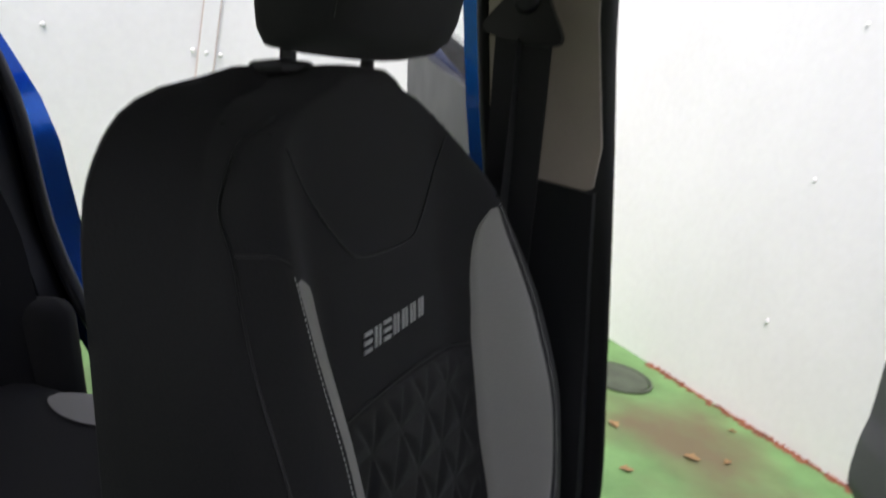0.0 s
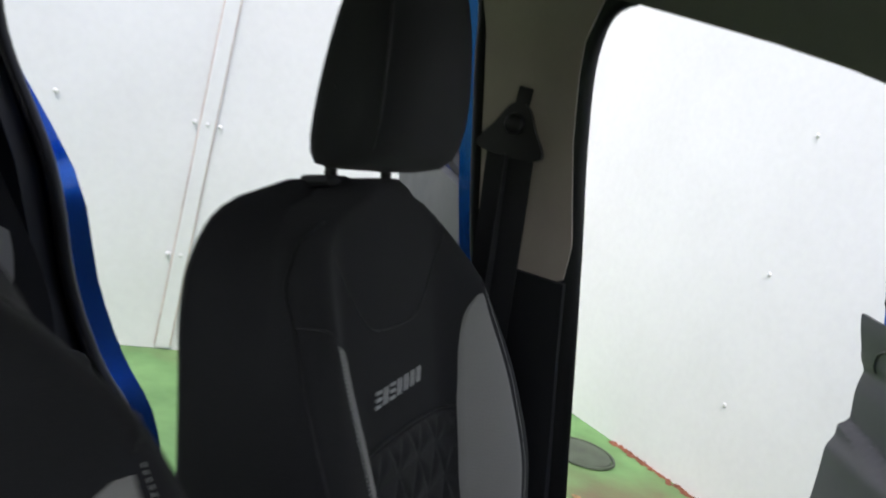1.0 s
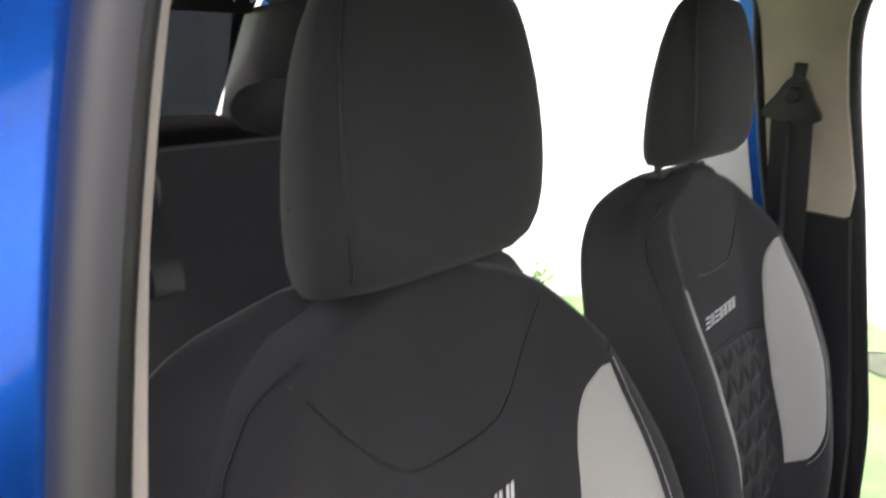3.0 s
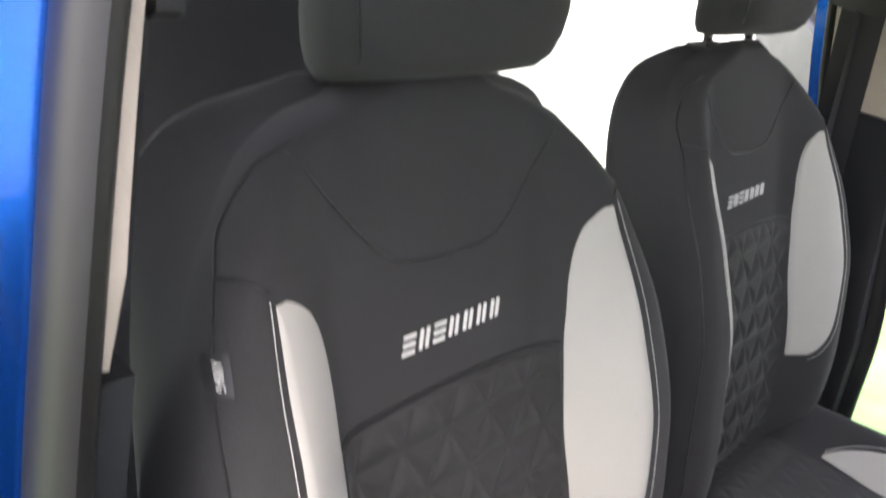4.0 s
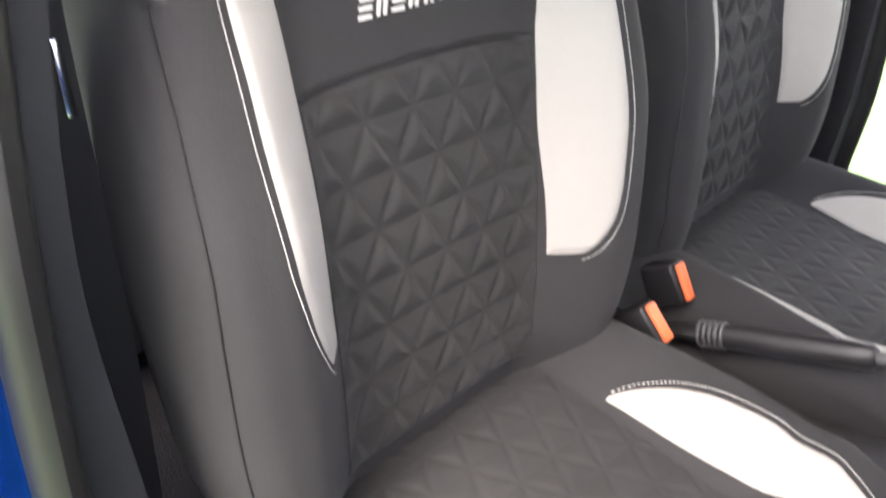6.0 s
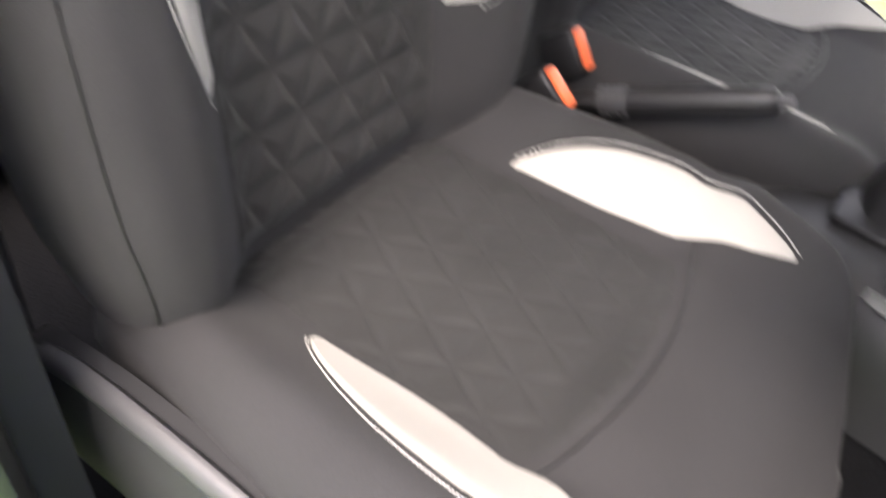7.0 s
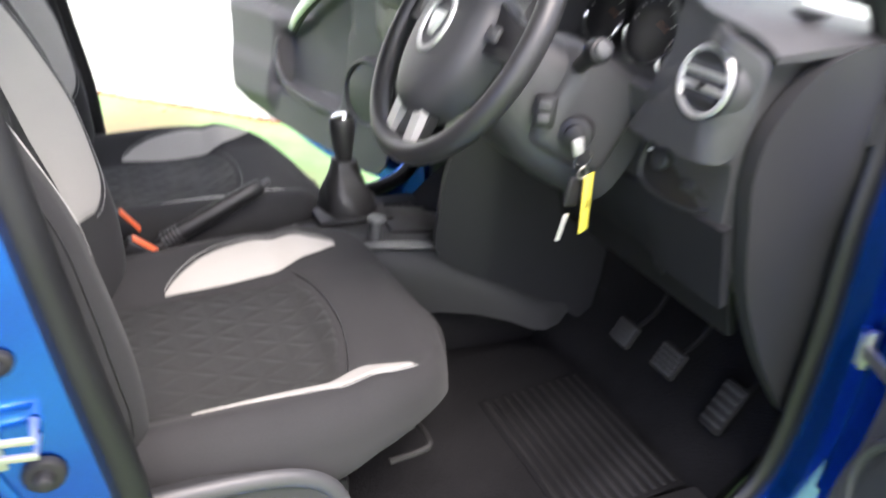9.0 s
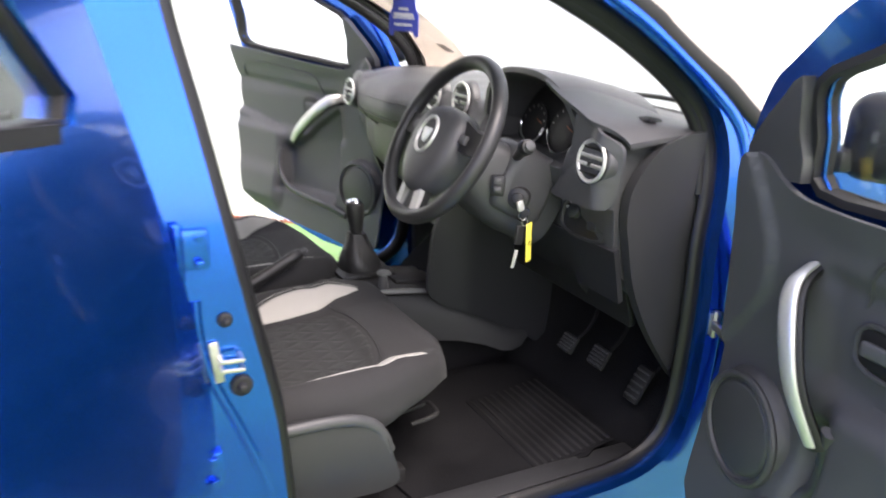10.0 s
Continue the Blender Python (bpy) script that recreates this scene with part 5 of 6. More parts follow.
# the raised facet that carries the outer vent
facet = round_loop([(0.541, 0.964), (0.573, 1.008), (0.596, 1.06), (0.604, 1.11), (0.61, 1.15), (0.65, 1.14), (0.692, 1.122), (0.716, 1.105), (0.73, 1.085), (0.73, 1.03), (0.724, 0.985), (0.716, 0.966), (0.70, 0.962), (0.62, 0.961), (0.55, 0.961)], 3)
bore = [(0.672 + 0.0475 * math.cos(a), 1.057 + 0.0475 * math.sin(a)) for a in np.linspace(0, 2 * math.pi, 32, endpoint=False)]
panel(facet, [bore], lambda x, z, d: Vector((x, 0.7 + 0.04 * smoothstep(0.69, 0.735, x) + 0.008 * smoothstep(0.028, 0.0, x - 0.541 - 0.86 * (z - 0.964)) - d, z)), 0.008, "vent_facet", PLASTIC, dash, "raised charcoal facet round the outer vent", 0.03)
# the brow that runs from the hood down to the vent's facet
BROW = [(0.50, 1.204), (0.56, 1.178), (0.61, 1.162), (0.65, 1.148), (0.695, 1.128), (0.728, 1.1)]


def brow(u, v):
    x = 0.50 + 0.228 * u
    front = 0.688 + 0.06 * smoothstep(0.66, 0.73, x)
    w = v ** 1.5
    return Vector((x, front + (1.0 - front) * v, interp(BROW, x) * (1 - w) + 1.116 * w + 0.006 * math.sin(v * math.pi)))


vs, fs = slab(brow, 20, 14, (0, 0.004, -0.010))
mesh("dash_brow", vs, fs, PLASTIC, dash, "charcoal brow over the outer vent")
# demister slot on the top end
part("demister_slot", box((0.05, 0.036, 0.004), Matrix.Translation((0.672, 0.835, brow(0.754, 0.39).z)), 0.0015), DARK, dash, "black demister slot")
for k in range(3):
    part("slot_louvre", box((0.046, 0.003, 0.004), Matrix.Translation((0.672, 0.824 + k * 0.011, brow(0.754, 0.39).z + 0.002)), 0.001), CONSOLE, dash)
# instrument hood and gauges
HX = 0.40


def hood(u, v):
    a = math.pi * (0.02 + 0.96 * u)
    y = 0.675 + 0.30 * v
    w = 0.205 - 0.02 * v
    hgt = 0.184 - 0.05 * v ** 1.5
    e = 0.8
    c, s = math.cos(a), math.sin(a)
    return Vector((HX + w * math.copysign(abs(c) ** e, c), y + 0.05 * (1 - s) * (1 - v) + 0.02 * s * (1 - v), 1.035 + hgt * s ** e))


v1, f1 = patch(hood, 36, 12)
v2 = [p + (Vector((HX, p.y, 1.07)) - p).normalized() * 0.014 for p in v1]
n = len(v1)
fs = f1 + [tuple(n + i for i in reversed(q)) for q in f1] + [(i, i + 1, n + i + 1, n + i) for i in range(36)]
mesh("instrument_hood", v1 + v2, fs, PLASTIC, dash, "charcoal hood over the instruments")
gp = round_loop([(HX - 0.17, 0.99), (HX - 0.175, 1.08), (HX - 0.12, 1.16), (HX, 1.195), (HX + 0.12, 1.16), (HX + 0.175, 1.08), (HX + 0.17, 0.99)], 4)
panel(gp, [], lambda x, z, d: Vector((x, 0.80 + (z - 1.0) * 0.25 + d, z)), 0.01, "gauge_panel", DARK, dash, "black instrument panel", 0.1)
for gx, gz, gr in ((0.425, 1.075, 0.056), (0.30, 1.075, 0.05), (0.50, 1.04, 0.03)):
    m = facing((gx, 0.79 + (gz - 1.0) * 0.25, gz), (0, -0.97, 0.24))
    g = part("gauge_dial", disc(gr, gr, 0.006, m, 36, 0.001), DARK, dash, "black gauge dial")
    vs, fs = sweep([m @ Vector((gr * 1.02 * math.cos(a), gr * 1.02 * math.sin(a), 0.006)) for a in np.linspace(math.pi * 1.05, math.pi * 1.95, 30)], ring(0.0032, 6), up=(0, -1, 0))
    mesh("gauge_ring", vs, fs, CHROME, dash, "chrome arc below the dial")
    for k in range(2, 9):
        a = radians(220 - 26 * k)
        part("gauge_mark", box((0.0018, 0.0055, 0.001), m @ pose(gr * 0.82 * math.cos(a), gr * 0.82 * math.sin(a), 0.0045, 0, 0, math.degrees(a) - 90), 0.0), SILVER, dash)
    part("gauge_needle", box((0.002, gr * 0.5, 0.0012), m @ pose(gr * 0.45, gr * 0.1, 0.006, 0, 0, 70), 0.0), RUST, dash, "dull red needle")
# switch panel below the vent by the door
sp = facing((0.608, 0.757, 0.912), (0.15, -0.96, 0.2))
oval = [(0.078 * math.copysign(abs(math.cos(a)) ** 0.7, math.cos(a)), 0.046 * math.copysign(abs(math.sin(a)) ** 0.7, math.sin(a))) for a in np.linspace(0, 2 * math.pi, 40, endpoint=False)]
vs, fs = loft([[sp @ Vector((a * k, b * k, d)) for a, b in oval] for k, d in ((1.06, -0.04), (1.05, 0.0), (1.0, 0.006), (0.93, 0.007), (0.88, 0.001))])
mesh("switch_panel", vs, fs, CONSOLE, dash, "charcoal oval switch panel")
vs, fs = loft([[sp @ Vector((a * k, b * k, d)) for a, b in oval] for k, d in ((0.88, -0.004), (0.88, 0.002), (0.6, 0.003))])
mesh("switch_plate", vs, fs, DARK, dash, "black switch plate")
part("headlamp_dial", disc(0.017, 0.015, 0.014, sp @ pose(-0.035, 0.008, 0.009), 24, 0.003), CONSOLE, dash, "charcoal rotary dial")
for k, (a, b) in enumerate(((-0.062, 0.014), (-0.053, 0.027), (-0.035, 0.032), (-0.017, 0.027), (-0.009, 0.012), (0.012, 0.006), (0.03, 0.008), (0.05, 0.006))):
    part("switch_mark", box((0.0075, 0.0045, 0.001), sp @ pose(a, b, 0.0045, 0, 0, 25 - 12 * k), 0.0), WHITE, dash)
for k in range(2):
    part("switch", box((0.026, 0.018, 0.008), sp @ pose(0.02 + 0.03 * k, -0.012, 0.005), 0.003), CONSOLE, dash)
# glovebox seams on the passenger's side
def face_y(x, z):
    r = dash_section(x)
    pts = [(v.z, v.y) for v in r[5:13]]
    for (z1, y1), (z0, y0) in zip(pts, pts[1:]):
        if z0 <= z <= z1:
            return y0 + (y1 - y0) * (z - z0) / max(1e-6, z1 - z0)
    return pts[-1][1]


for line in ([(x, 1.0 - 0.012 * math.sin((x + 0.62) * 7)) for x in np.linspace(-0.61, -0.17, 24)], [(-0.53 + 0.01 * k, 1.0 - 0.006 - 0.016 * k) for k in range(4)], [(x, 1.043) for x in np.linspace(-0.57, -0.2, 20)]):
    vs, fs = sweep([Vector((x, face_y(x, z) - 0.0012, z)) for x, z in line], ring(0.0022, 6), up=(0, -1, 0))
    mesh("panel_seam", vs, fs, DARK, dash, "dark seam in the dashboard")
# centre stack with its button row
part("centre_panel", box((0.25, 0.12, 0.36), Matrix.Translation((0.0, 0.80, 0.88)) @ Matrix.Rotation(-0.15, 4, 'X'), 0.02, 3), PLASTIC, dash, "charcoal centre panel")
stk = facing((0.0, 0.725, 0.74), (0, -0.97, 0.2))
part("button_row", box((0.2, 0.045, 0.012), stk, 0.006), SMOKE, dash, "grey button row")
for k in range(5):
    part("button", box((0.028, 0.02, 0.008), stk @ pose(-0.075 + 0.0375 * k, 0, 0.009), 0.004), DARK, dash)
part("knee_panel", box((0.62, 0.02, 0.30), Matrix.Translation((0.36, 0.83, 0.80)) @ Matrix.Rotation(0.3, 4, 'X'), 0.01), DARK, dash, "black knee panel under the column")
vs, fs = slab(lambda u, v: Vector((0.17 + 0.545 * u, 0.75 + 0.19 * v ** 1.3 * (1 - smoothstep(0.5, 0.75, u)) + 0.028 * v * smoothstep(0.5, 0.75, u), 0.868 - (0.25 - 0.13 * smoothstep(0.5, 0.75, u)) * v)), 14, 10, (0, 0.012, 0.006))
mesh("lower_cover", vs, fs, PILLAR, dash, "black cover under the dashboard")
settle(dash, main, "dashboard")

# ---- steering column, stalk and ignition ----
WT = radians(28.5)
WN = Vector((0, -math.cos(WT), math.sin(WT)))
WU = Vector((0, math.sin(WT), math.cos(WT)))
WC = Vector((0.405, 0.492, 1.066))
col = new("holder")
rings = []
for t, w, h0, h1 in ((0.03, 0.055, -0.05, 0.045), (0.06, 0.085, -0.085, 0.055), (0.14, 0.1, -0.115, 0.06), (0.22, 0.1, -0.125, 0.05), (0.30, 0.09, -0.12, 0.04)):
    c = WC - WN * t + Vector((0.02, 0, 0))
    pts = []
    for j in range(24):
        a = 2 * math.pi * j / 24
        ca, sa = math.cos(a), math.sin(a)
        v = (h1 if sa > 0 else -h0) * math.copysign(abs(sa) ** 0.6, sa)
        pts.append(c + Vector((w * math.copysign(abs(ca) ** 0.5, ca), 0, 0)) + WU * v)
    rings.append(pts)
vs, fs = loft(rings)
main = mesh("column_shroud", vs, fs, PLASTIC, col, "charcoal steering column shroud")
vs, fs = sweep([Vector((0.50, 0.625, 1.03)), Vector((0.54, 0.61, 1.05)), Vector((0.582, 0.597, 1.073))], ring(0.011, 14), up=(0, 0, 1), scales=[0.9, 1.0, 1.15])
mesh("stalk_arm", vs, fs, DARK, col, "black control stalk")
part("stalk_end", disc(0.0175, 0.016, 0.024, facing((0.59, 0.595, 1.076), (0.9, -0.1, 0.3)), 20, 0.003), DARK, col)
part("stalk_cap", disc(0.0115, 0.0105, 0.006, facing((0.6045, 0.5925, 1.0825), (0.9, -0.1, 0.3)), 16, 0.001), SMOKE, col, "grey stalk cap")
vs, fs = sweep([Vector((0.46, 0.64, 1.005)), Vector((0.515, 0.615, 1.03))], ring(0.022, 14), up=(0, 0, 1))
mesh("stalk_root", vs, fs, DARK, col)
IGN = Vector((0.545, 0.612, 0.955))
m = facing(IGN, (0.75, -0.6, 0.1))
part("ignition_barrel", disc(0.026, 0.024, 0.05, m @ pose(0, 0, -0.02), 28, 0.003), DARK, col, "black ignition barrel")
part("ignition_face", disc(0.014, 0.013, 0.01, m @ pose(0, 0, 0.008), 20, 0.002), DARK, col)
part("shroud_side", box((0.12, 0.15, 0.16), Matrix.Translation((0.475, 0.65, 0.975)) @ Matrix.Rotation(-WT, 4, 'X'), 0.03, 4), PLASTIC, col, "charcoal lower shroud")
m2 = facing((0.535, 0.565, 0.985), (0.8, -0.55, 0.1))
part("rocker_panel", box((0.03, 0.045, 0.01), m2, 0.004), DARK, col, "black rocker panel")
for k in (-0.008, 0.01):
    part("rocker_button", box((0.016, 0.012, 0.006), m2 @ pose(0, k, 0.006), 0.002), SMOKE, col)
settle(col, main, "steering_column")

# ---- steering wheel ----
sw = new("holder")
RIM = 0.186


def W(x, u, n=0.0):
    return WC + Vector((x, 0, 0)) + WU * u + WN * n


path = [W(RIM * math.cos(a), RIM * math.sin(a)) for a in np.linspace(0, 2 * math.pi, 72, endpoint=False)]
vs, fs = sweep(path, ring(0.0178, 16, 0.0165), True, up=WN)
main = mesh("wheel_rim", vs, fs, LEATHER, sw, "black leather-grained steering wheel with silver spoke inserts")
hub = round_loop([(-0.085, 0.045), (-0.06, 0.075), (0.0, 0.085), (0.06, 0.075), (0.085, 0.045), (0.088, -0.02), (0.06, -0.075), (0.025, -0.10), (-0.025, -0.10), (-0.06, -0.075), (-0.088, -0.02)], 4)
rings = []
for k, dn_ in ((1.0, -0.03), (1.02, -0.005), (1.0, 0.012), (0.93, 0.024), (0.7, 0.033), (0.35, 0.037)):
    rings.append([W(a * k * 1.05, -0.02 + b * k * 1.08, dn_) for a, b in hub])
vs, fs = loft(rings)
mesh("airbag_pad", vs, fs, PLASTIC, sw, "charcoal airbag pad")
for sg in (-1, 1):
    vs, fs = sweep([W(sg * 0.075, 0.02, 0.0), W(sg * 0.13, 0.012, -0.002), W(sg * 0.178, 0.012, 0.0)], [(-0.034, -0.012), (0.034, -0.012), (0.034, 0.008), (-0.034, 0.008)], up=WN, scales=[1.0, 0.75, 0.7])
    mesh("side_spoke", vs, fs, DARK, sw, "black side spoke")
    part("spoke_switch", box((0.03, 0.02, 0.008), facing(W(sg * 0.108, 0.012, 0.012), WN, WU), 0.003), SMOKE, sw, "grey spoke switch")
    vs, fs = sweep([W(sg * 0.03, -0.085, 0.012), W(sg * 0.034, -0.13, 0.006), W(sg * 0.037, -0.172, 0.0)], [(-0.012, -0.006), (0.012, -0.006), (0.012, 0.006), (-0.012, 0.006)], up=WN)
    mesh("spoke_insert", vs, fs, SILVER, sw, "satin silver spoke insert")
vs, fs = sweep([W(0, -0.08, -0.006), W(0, -0.172, -0.008)], [(-0.05, -0.008), (0.05, -0.008), (0.05, 0.006), (-0.05, 0.006)], up=WN)
mesh("lower_spoke", vs, fs, DARK, sw, "black lower spoke")
vs, fs = sweep([W(0.034 * math.cos(a), -0.006 + 0.041 * math.sin(a), 0.038) for a in np.linspace(0, 2 * math.pi, 36, endpoint=False)], ring(0.0042, 8), True, up=WN)
mesh("badge_ring", vs, fs, SILVER, sw, "silver oval ring of the emblem")
bd = [(-0.02, 0.014), (0.02, 0.014), (0.017, -0.002), (0.007, -0.02), (-0.007, -0.02), (-0.017, -0.002)]
rings = [[W(a * k * 0.78, -0.005 + b * k, nn) for a, b in bd] for k, nn in ((1.0, 0.034), (1.0, 0.040), (0.8, 0.043))]
vs, fs = loft(rings)
mesh("emblem", vs, fs, SILVER, sw, "plain silver shield emblem")
settle(sw, main, "steering_wheel")

# ---- keys in the ignition ----
RNG = Vector((0.562, 0.62, 0.924))
keys = thing("key_bunch", RNG, "keys with a yellow plastic tag hanging from the ignition", "keys")
part("ignition_key", box((0.008, 0.016, 0.024), Matrix.Translation(IGN + Vector((0.018, -0.004, -0.012))) @ Matrix.Rotation(0.3, 4, 'X'), 0.003), SILVER, keys, "silver key bow")
vs, fs = sweep([RNG + Vector((0.004 * math.sin(a), 0.013 * math.cos(a), 0.013 * math.sin(a))) for a in np.linspace(0, 2 * math.pi, 28, endpoint=False)], ring(0.0015, 6), True, up=(1, 0, 0))
mesh("split_ring", vs, fs, CHROME, keys, "bright split ring")
vs, fs = sweep([RNG + Vector((0.002, 0.002 + 0.007 * math.cos(a), -0.019 + 0.008 * math.sin(a))) for a in np.linspace(0, 2 * math.pi, 20, endpoint=False)], ring(0.0012, 6), True, up=(0.6, 0.8, 0))
mesh("small_ring", vs, fs, STEEL, keys)
tm = Matrix.Translation(RNG + Vector((0.002, 0.016, -0.066))) @ Matrix.Rotation(0.06, 4, 'X') @ Matrix.Rotation(0.5, 4, 'Z')
part("key_tag", box((0.0025, 0.023, 0.088), tm, 0.001), YELLOW, keys, "yellow plastic key tag")
for k in range(4):
    part("tag_writing", box((0.0008, 0.0015, 0.006 + 0.003 * (k % 2)), tm @ pose(0.0018, -0.005 + 0.003 * k, -0.004 + 0.004 * (k % 3)), 0.0), DARK, keys)
part("key_fob", box((0.008, 0.022, 0.045), Matrix.Translation(RNG + Vector((-0.006, -0.004, -0.05))) @ Matrix.Rotation(-0.1, 4, 'X'), 0.004, 3), DARK, keys, "black plastic key head")
part("key_blade", box((0.002, 0.008, 0.042), Matrix.Translation(RNG + Vector((-0.006, -0.013, -0.104))) @ Matrix.Rotation(-0.2, 4, 'X'), 0.0008), SILVER, keys, "bright key blade")

# ---- centre console, gear lever and handbrake ----
con = new("holder")
rings = []
for y, w, zt, zb in ((-0.10, 0.07, 0.50, 0.33), (0.05, 0.075, 0.545, 0.33), (0.28, 0.08, 0.56, 0.36), (0.36, 0.095, 0.595, 0.41), (0.52, 0.105, 0.60, 0.43), (0.63, 0.12, 0.588, 0.435), (0.70, 0.145, 0.565, 0.435), (0.77, 0.165, 0.53, 0.42), (0.82, 0.178, 0.50, 0.4), (0.855, 0.182, 0.487, 0.394), (0.89, 0.178, 0.475, 0.402), (0.93, 0.16, 0.47, 0.43)):
    row = []
    for j in range(20):
        a = math.pi * j / 19
        c, s = math.cos(a), math.sin(a)
        row.append(Vector((w * (1 + 0.12 * (1 - s)) * math.copysign(abs(c) ** 0.45, c), y, zb + (zt - zb) * s ** 0.5)))
    rings.append(row)
vs, fs = loft(rings)
main = mesh("console_shell", vs, fs, CONSOLE, con, "dark charcoal plastic centre console")
tunnel = [[Vector((0.115 * math.copysign(abs(math.cos(a)) ** 0.5, math.cos(a)), y, 0.31 + 0.13 * math.sin(a) ** 0.6)) for a in np.linspace(0, math.pi, 17)] for y in np.linspace(-0.5, 1.0, 9)]
vs, fs = loft(tunnel)
mesh("floor_tunnel", vs, fs, CARPET, con, "black carpeted tunnel")
part("coin_tray", box((0.13, 0.12, 0.012), Matrix.Translation((0.0, 0.60, 0.592)) @ Matrix.Rotation(-0.12, 4, 'X'), 0.005), DARK, con)
# pale bar along the top edge: the light it catches, put into its colour
edge = smooth_path([(0.088, 0.475, 0.586), (0.099, 0.53, 0.586), (0.104, 0.60, 0.580), (0.108, 0.645, 0.572)], 5)
vs, fs = sweep(edge, ring(0.007, 10, 0.014), scales=[0.5 + 0.5 * math.sin(math.pi * min(1, 0.15 + 0.85 * i / (len(edge) - 1))) for i in range(len(edge))])
mesh("console_edge", vs, fs, EDGE, con, "console edge in a paler grey that paints it lit")
part("mirror_joystick", disc(0.017, 0.010, 0.04, Matrix.Translation((0.064, 0.505, 0.606)), 20, 0.003), SMOKE, con, "charcoal mirror control knob")
part("joystick_cap", disc(0.021, 0.017, 0.01, Matrix.Translation((0.064, 0.507, 0.632)), 24, 0.004), EDGE, con, "grey knob cap")
side = round_loop([(0.612, 0.575), (0.603, 0.68), (0.62, 0.79), (0.68, 0.86), (0.86, 0.90), (0.98, 0.8), (0.98, 0.42), (0.88, 0.445), (0.75, 0.51)], 4)
panel(side, [], lambda y, z, d: Vector((0.14 + 0.03 * smoothstep(0.6, 0.72, y) + d, y, z)), 0.014, "console_wing", PILLAR, con, "matt black wing beside the footwell", 0.05)
settle(con, main, "centre_console")

gear = new("holder")
GB, GK = Vector((-0.06, 0.485, 0.605)), Vector((-0.072, 0.470, 0.785))
rings = []
for v, w in ((0.0, 0.056), (0.06, 0.058), (0.14, 0.054), (0.2, 0.054), (0.27, 0.05), (0.33, 0.048), (0.4, 0.043), (0.46, 0.04), (0.54, 0.033), (0.64, 0.027), (0.75, 0.024)):
    c = GB.lerp(GK, v * 0.8)
    rings.append([c + Vector((w * math.copysign(abs(math.cos(a)) ** 0.7, math.cos(a)) * (1 + 0.06 * math.sin(a * 5 + v * 9)), w * math.copysign(abs(math.sin(a)) ** 0.7, math.sin(a)) * (1 + 0.06 * math.cos(a * 4 + v * 11)), 0)) for a in np.linspace(0, 2 * math.pi, 28, endpoint=False)])
vs, fs = loft(rings)
main = mesh("gaiter", vs, fs, GAITER, gear, "black gear lever with a folded gaiter and chrome-topped knob")
rings = []
for v, w in ((0.0, 0.014), (0.1, 0.018), (0.3, 0.02), (0.55, 0.024), (0.8, 0.0265), (0.95, 0.025), (1.0, 0.02)):
    c = GB.lerp(GK, 0.58) .lerp(GK + Vector((0, 0, 0.018)), v)
    rings.append([c + Vector((w * math.cos(a), w * math.sin(a), 0)) for a in np.linspace(0, 2 * math.pi, 24, endpoint=False)])
vs, fs = loft(rings)
mesh("gear_knob", vs, fs, LEATHER, gear, "black gear knob")
part("knob_cap", disc(0.0255, 0.015, 0.016, Matrix.Translation(GK + Vector((0, -0.002, 0.017))) @ Matrix.Rotation(0.2, 4, 'X'), 24, 0.003), CHROME, gear, "chrome knob cap")
part("gaiter_frame", box((0.15, 0.16, 0.012), Matrix.Translation(GB), 0.005), DARK, gear)
settle(gear, main, "gear_lever")

hb = new("holder")
HA, HT = Vector((0.008, 0.105, 0.597)), Vector((-0.004, 0.300, 0.697))
way = (HT - HA).normalized()
vs, fs = sweep(smooth_path([HA - way * 0.10 - Vector((0, 0, 0.02)), HA - way * 0.03, HA], 4) , ring(0.011, 10, 0.014))
main = mesh("lever_arm", vs, fs, DARK, hb, "black plastic handbrake lever")
rings = []
for t, r in ((0.0, 0.0125), (0.04, 0.0135), (0.2, 0.0135), (0.6, 0.0145), (0.85, 0.014), (0.95, 0.0125), (0.97, 0.009)):
    c = HA.lerp(HT, t)
    x = Vector((1, 0, 0))
    y = way.cross(x).normalized()
    rings.append([c + x * r * math.cos(a) * 0.95 + y * r * 1.25 * math.sin(a) for a in np.linspace(0, 2 * math.pi, 24, endpoint=False)])
vs, fs = loft(rings)
mesh("grip", vs, fs, GAITER, hb, "black grip")
for k in range(5):
    c = HA.lerp(HT, 0.02 + 0.035 * k)
    vs, fs = sweep([c + Vector((1, 0, 0)) * 0.0138 * math.cos(a) + way.cross(Vector((1, 0, 0))).normalized() * 0.018 * math.sin(a) for a in np.linspace(0, 2 * math.pi, 24, endpoint=False)], ring(0.0022, 6), True, up=way)
    mesh("grip_rib", vs, fs, SMOKE, hb)
part("release_button", disc(0.008, 0.007, 0.02, facing(HT, way), 16, 0.002), SMOKE, hb, "grey release button")
settle(hb, main, "handbrake")

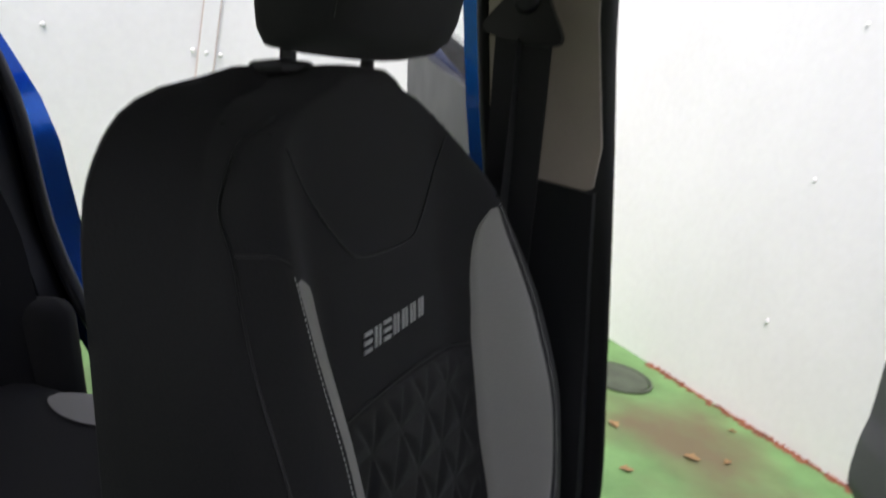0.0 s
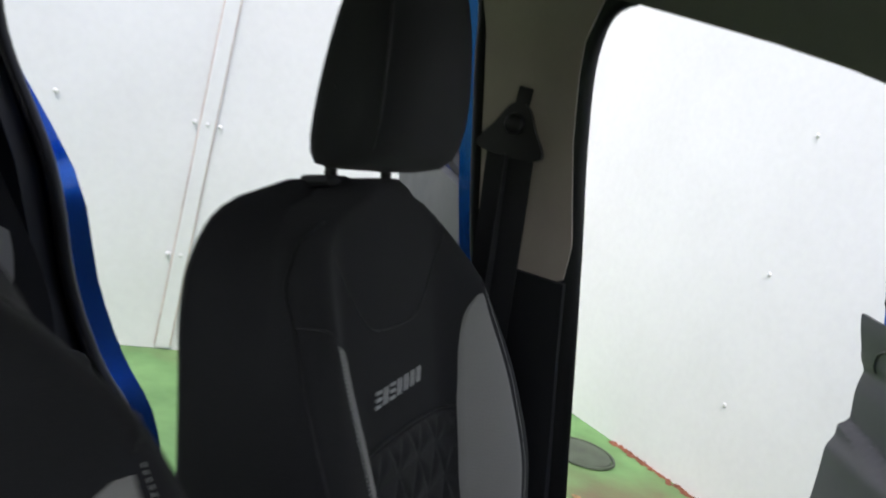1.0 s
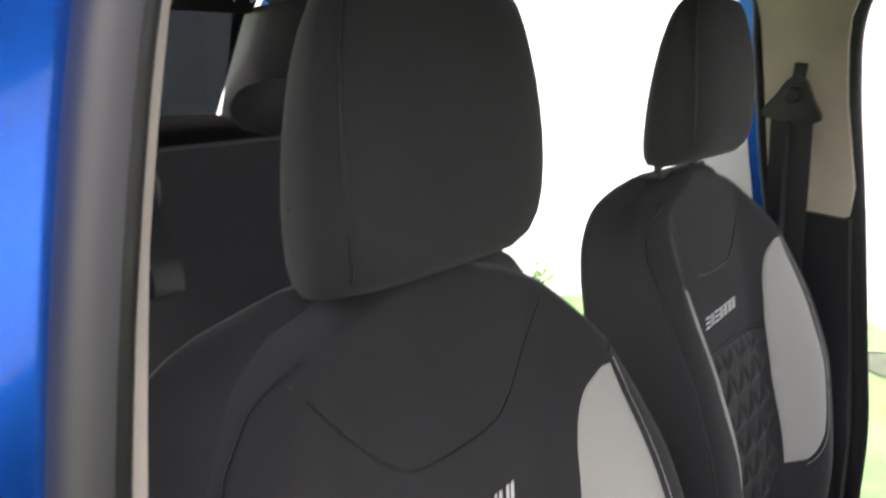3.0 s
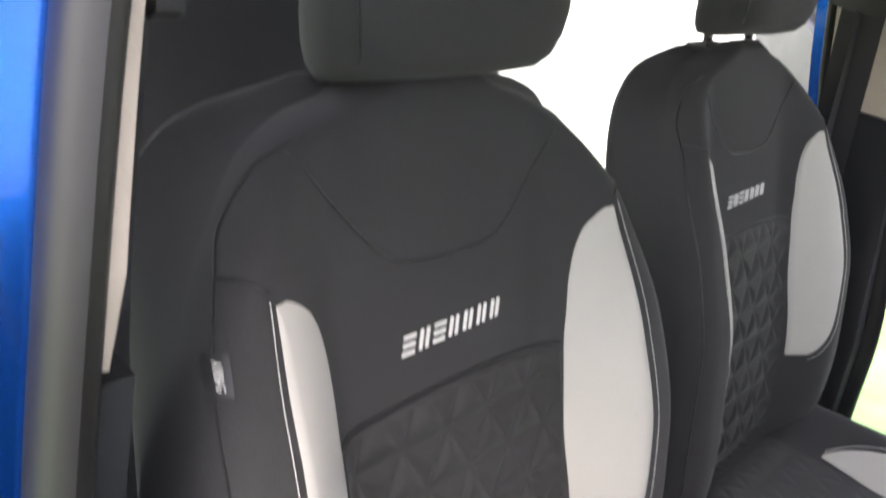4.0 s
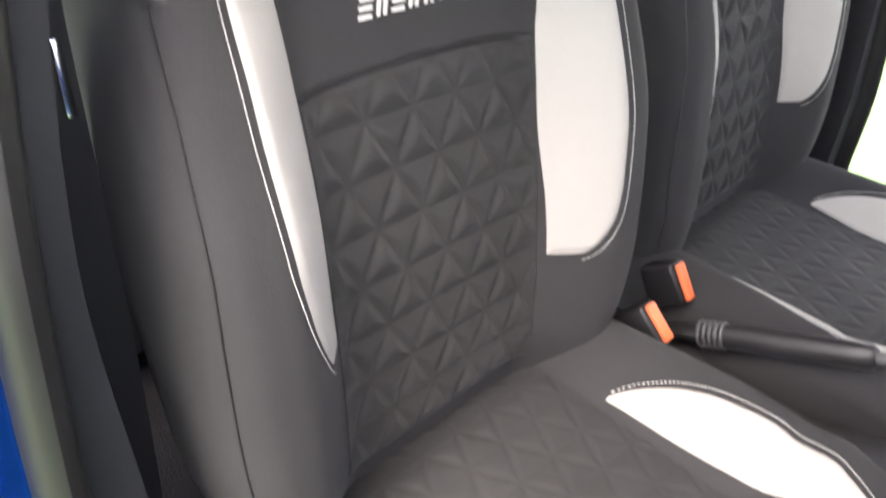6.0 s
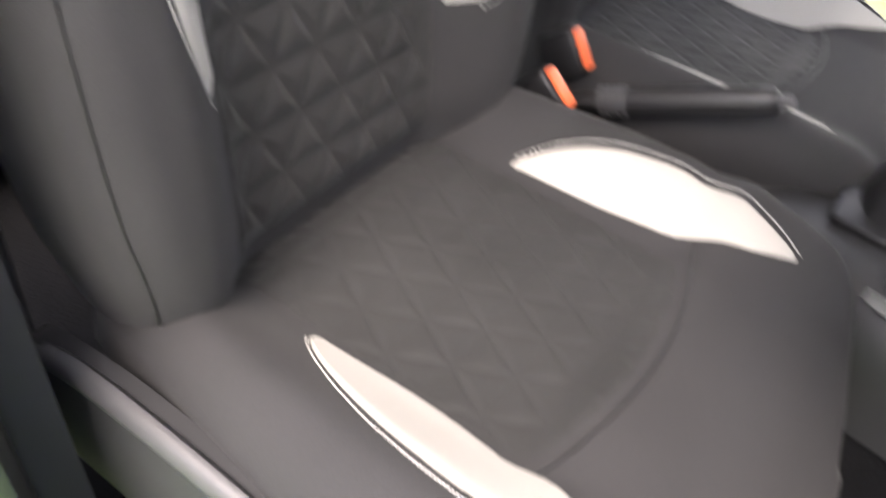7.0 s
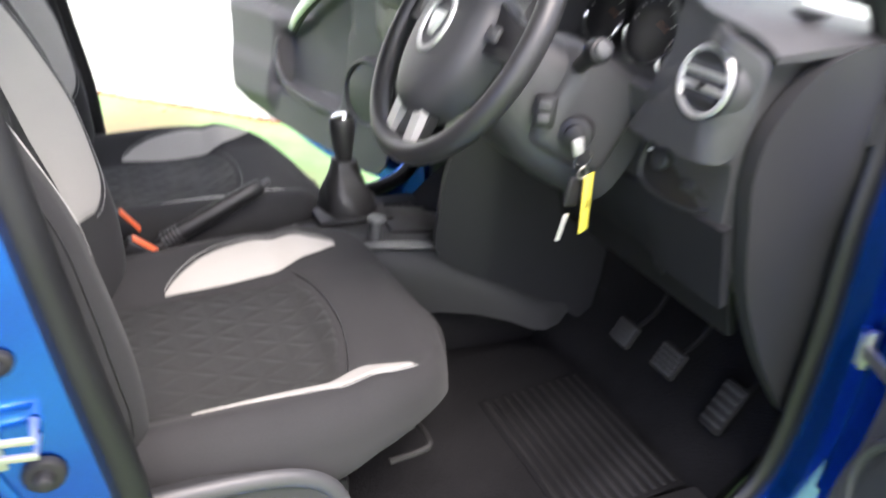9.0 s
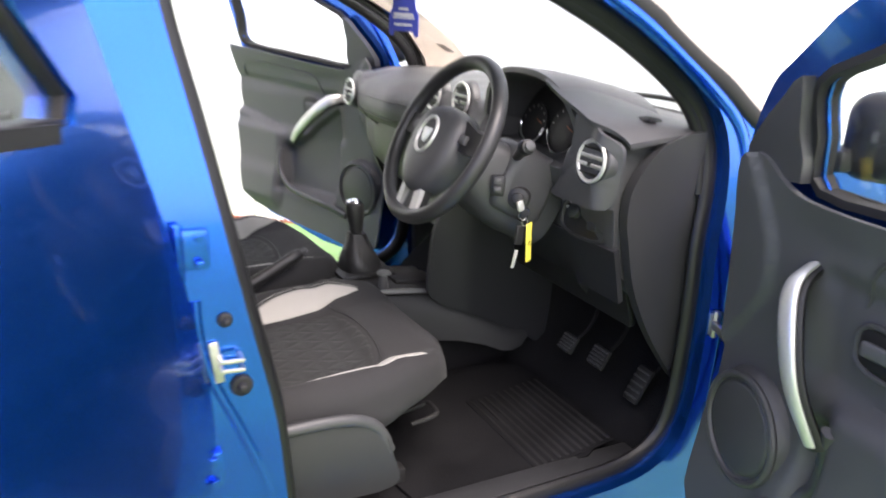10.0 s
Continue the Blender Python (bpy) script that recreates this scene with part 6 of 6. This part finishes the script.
# ---- pedals, mats ----
for x, y, z, w, h in ((0.385, 0.915, 0.487, 0.058, 0.05), (0.503, 0.925, 0.497, 0.062, 0.055), (0.615, 0.965, 0.465, 0.05, 0.095)):
    pd = new("holder")
    m = facing((x, y, z), (0, -0.85, 0.5))
    main = part("pad", box((w, h, 0.012), m, 0.005), RUBBER, pd, "ribbed black rubber pedal")
    for k in range(5):
        part("pad_rib", box((w * 0.85, 0.005, 0.005), m @ pose(0, (k - 2) * h * 0.18, 0.0075), 0.001), PLASTIC, pd)
    vs, fs = sweep(smooth_path([(x, y + 0.01, z), (x, y + 0.08, z + 0.06), (x, y + 0.12, z + 0.25)], 4), ring(0.0065, 8))
    mesh("pedal_arm", vs, fs, CARPET, pd)
    settle(pd, main, "pedal")
for cx in (0.40, -0.38):
    mat_ = thing("floor_mat", (cx, 0.6, 0.325), "worn black rubber floor mat with raised ribs on the carpet", "floor mat", "floor mats")
    ol = round_loop([(cx - 0.24, 0.34), (cx + 0.24, 0.34), (cx + 0.26, 0.6), (cx + 0.24, 0.84), (cx - 0.17, 0.86), (cx - 0.24, 0.6)], 3)
    panel(ol, [], lambda x, y, d: Vector((x, y, 0.323 + d + 0.03 * smoothstep(0.62, 0.88, y))), 0.006, "mat_sheet", CARPET, mat_, "", 0.08)
    px = 0.49 if cx > 0 else -0.45
    part("heel_pad", box((0.345, 0.225, 0.004), Matrix.Translation((px, 0.755, 0.346)) @ Matrix.Rotation(0.13, 4, 'X'), 0.0015), CARPET, mat_, "ribbed black rubber heel pad")
    for k in range(11):
        part("mat_rib", box((0.325, 0.009, 0.005), Matrix.Translation((px, 0.655 + 0.02 * k, 0.3355 + 0.0026 * k)), 0.002, 1), MAT, mat_)

# ---- small things that hang in the car or stick to its glass ----
CX = Vector((-0.05, 0.60, 1.305))
card = thing("hanging_card", CX, "blue car-shaped card with white print hanging behind the windscreen", "card")
ux, uz = Vector((0.93, 0.36, 0.0)), Vector((0, 0, 1))
nn = ux.cross(uz)
shape = [(-0.075, -0.06), (-0.075, 0.01), (-0.06, 0.03), (-0.055, 0.065), (-0.045, 0.07), (0.045, 0.07), (0.055, 0.065), (0.06, 0.03), (0.075, 0.01), (0.075, -0.06), (0.055, -0.06), (0.05, -0.045), (-0.05, -0.045), (-0.055, -0.06)]
rings = [[CX + ux * a * 0.72 + uz * b * 0.78 + nn * d for a, b in shape] for d in (-0.001, 0.001)]
vs, fs = loft(rings)
mesh("card_sheet", vs, fs, CARD, card, "", False)
for a, b, w, h in ((0, 0.008, 0.072, 0.006), (0, 0.0, 0.08, 0.004), (0, -0.018, 0.066, 0.005), (0, 0.022, 0.036, 0.005)):
    part("card_print", box((w, 0.001, h), Matrix.Translation(CX + ux * a + uz * b + nn * 0.002) @ Matrix.Rotation(math.atan2(ux.y, ux.x), 4, 'Z'), 0.0), WHITE, card)
vs, fs = sweep([CX + uz * 0.05, CX + Vector((0.0, -0.01, 0.16))], ring(0.0008, 5), up=(1, 0, 0))
mesh("string", vs, fs, DARK, card)
slip = thing("windscreen_sticker", (-0.60, 1.02, 1.19), "small tan paper sticker on the windscreen's lower corner", "sticker")
vs, fs = slab(lambda u, v: Vector((-0.63 + 0.07 * u, 1.035 - 0.045 * v, 1.176 + 0.026 * v)), 4, 4, (0, -0.001, -0.001))
mesh("sheet", vs, fs, BEIGE, slip)
rb = thing("hanging_belt_tongue", (-0.20, -1.2, 1.43), "rear seat belt end with a bright steel tongue", "seat belt")
vs, fs = sweep(smooth_path([(-0.16, -1.24, 1.60), (-0.18, -1.22, 1.53), (-0.21, -1.2, 1.475)], 4), [(-0.022, -0.0015), (0.022, -0.0015), (0.022, 0.0015), (-0.022, 0.0015)], up=(0.4, 1, 0))
mesh("strap", vs, fs, WEBBING, rb)
tm = facing((-0.212, -1.2, 1.452), (0.6, 0.8, 0.1))
for a, b, w, h in ((-0.017, 0, 0.006, 0.05), (0.017, 0, 0.006, 0.05), (0, 0.022, 0.04, 0.008), (0, -0.004, 0.03, 0.006)):
    part("tongue_bar", box((w, h, 0.004), tm @ pose(a, b, 0), 0.001), CHROME, rb, "bright steel")
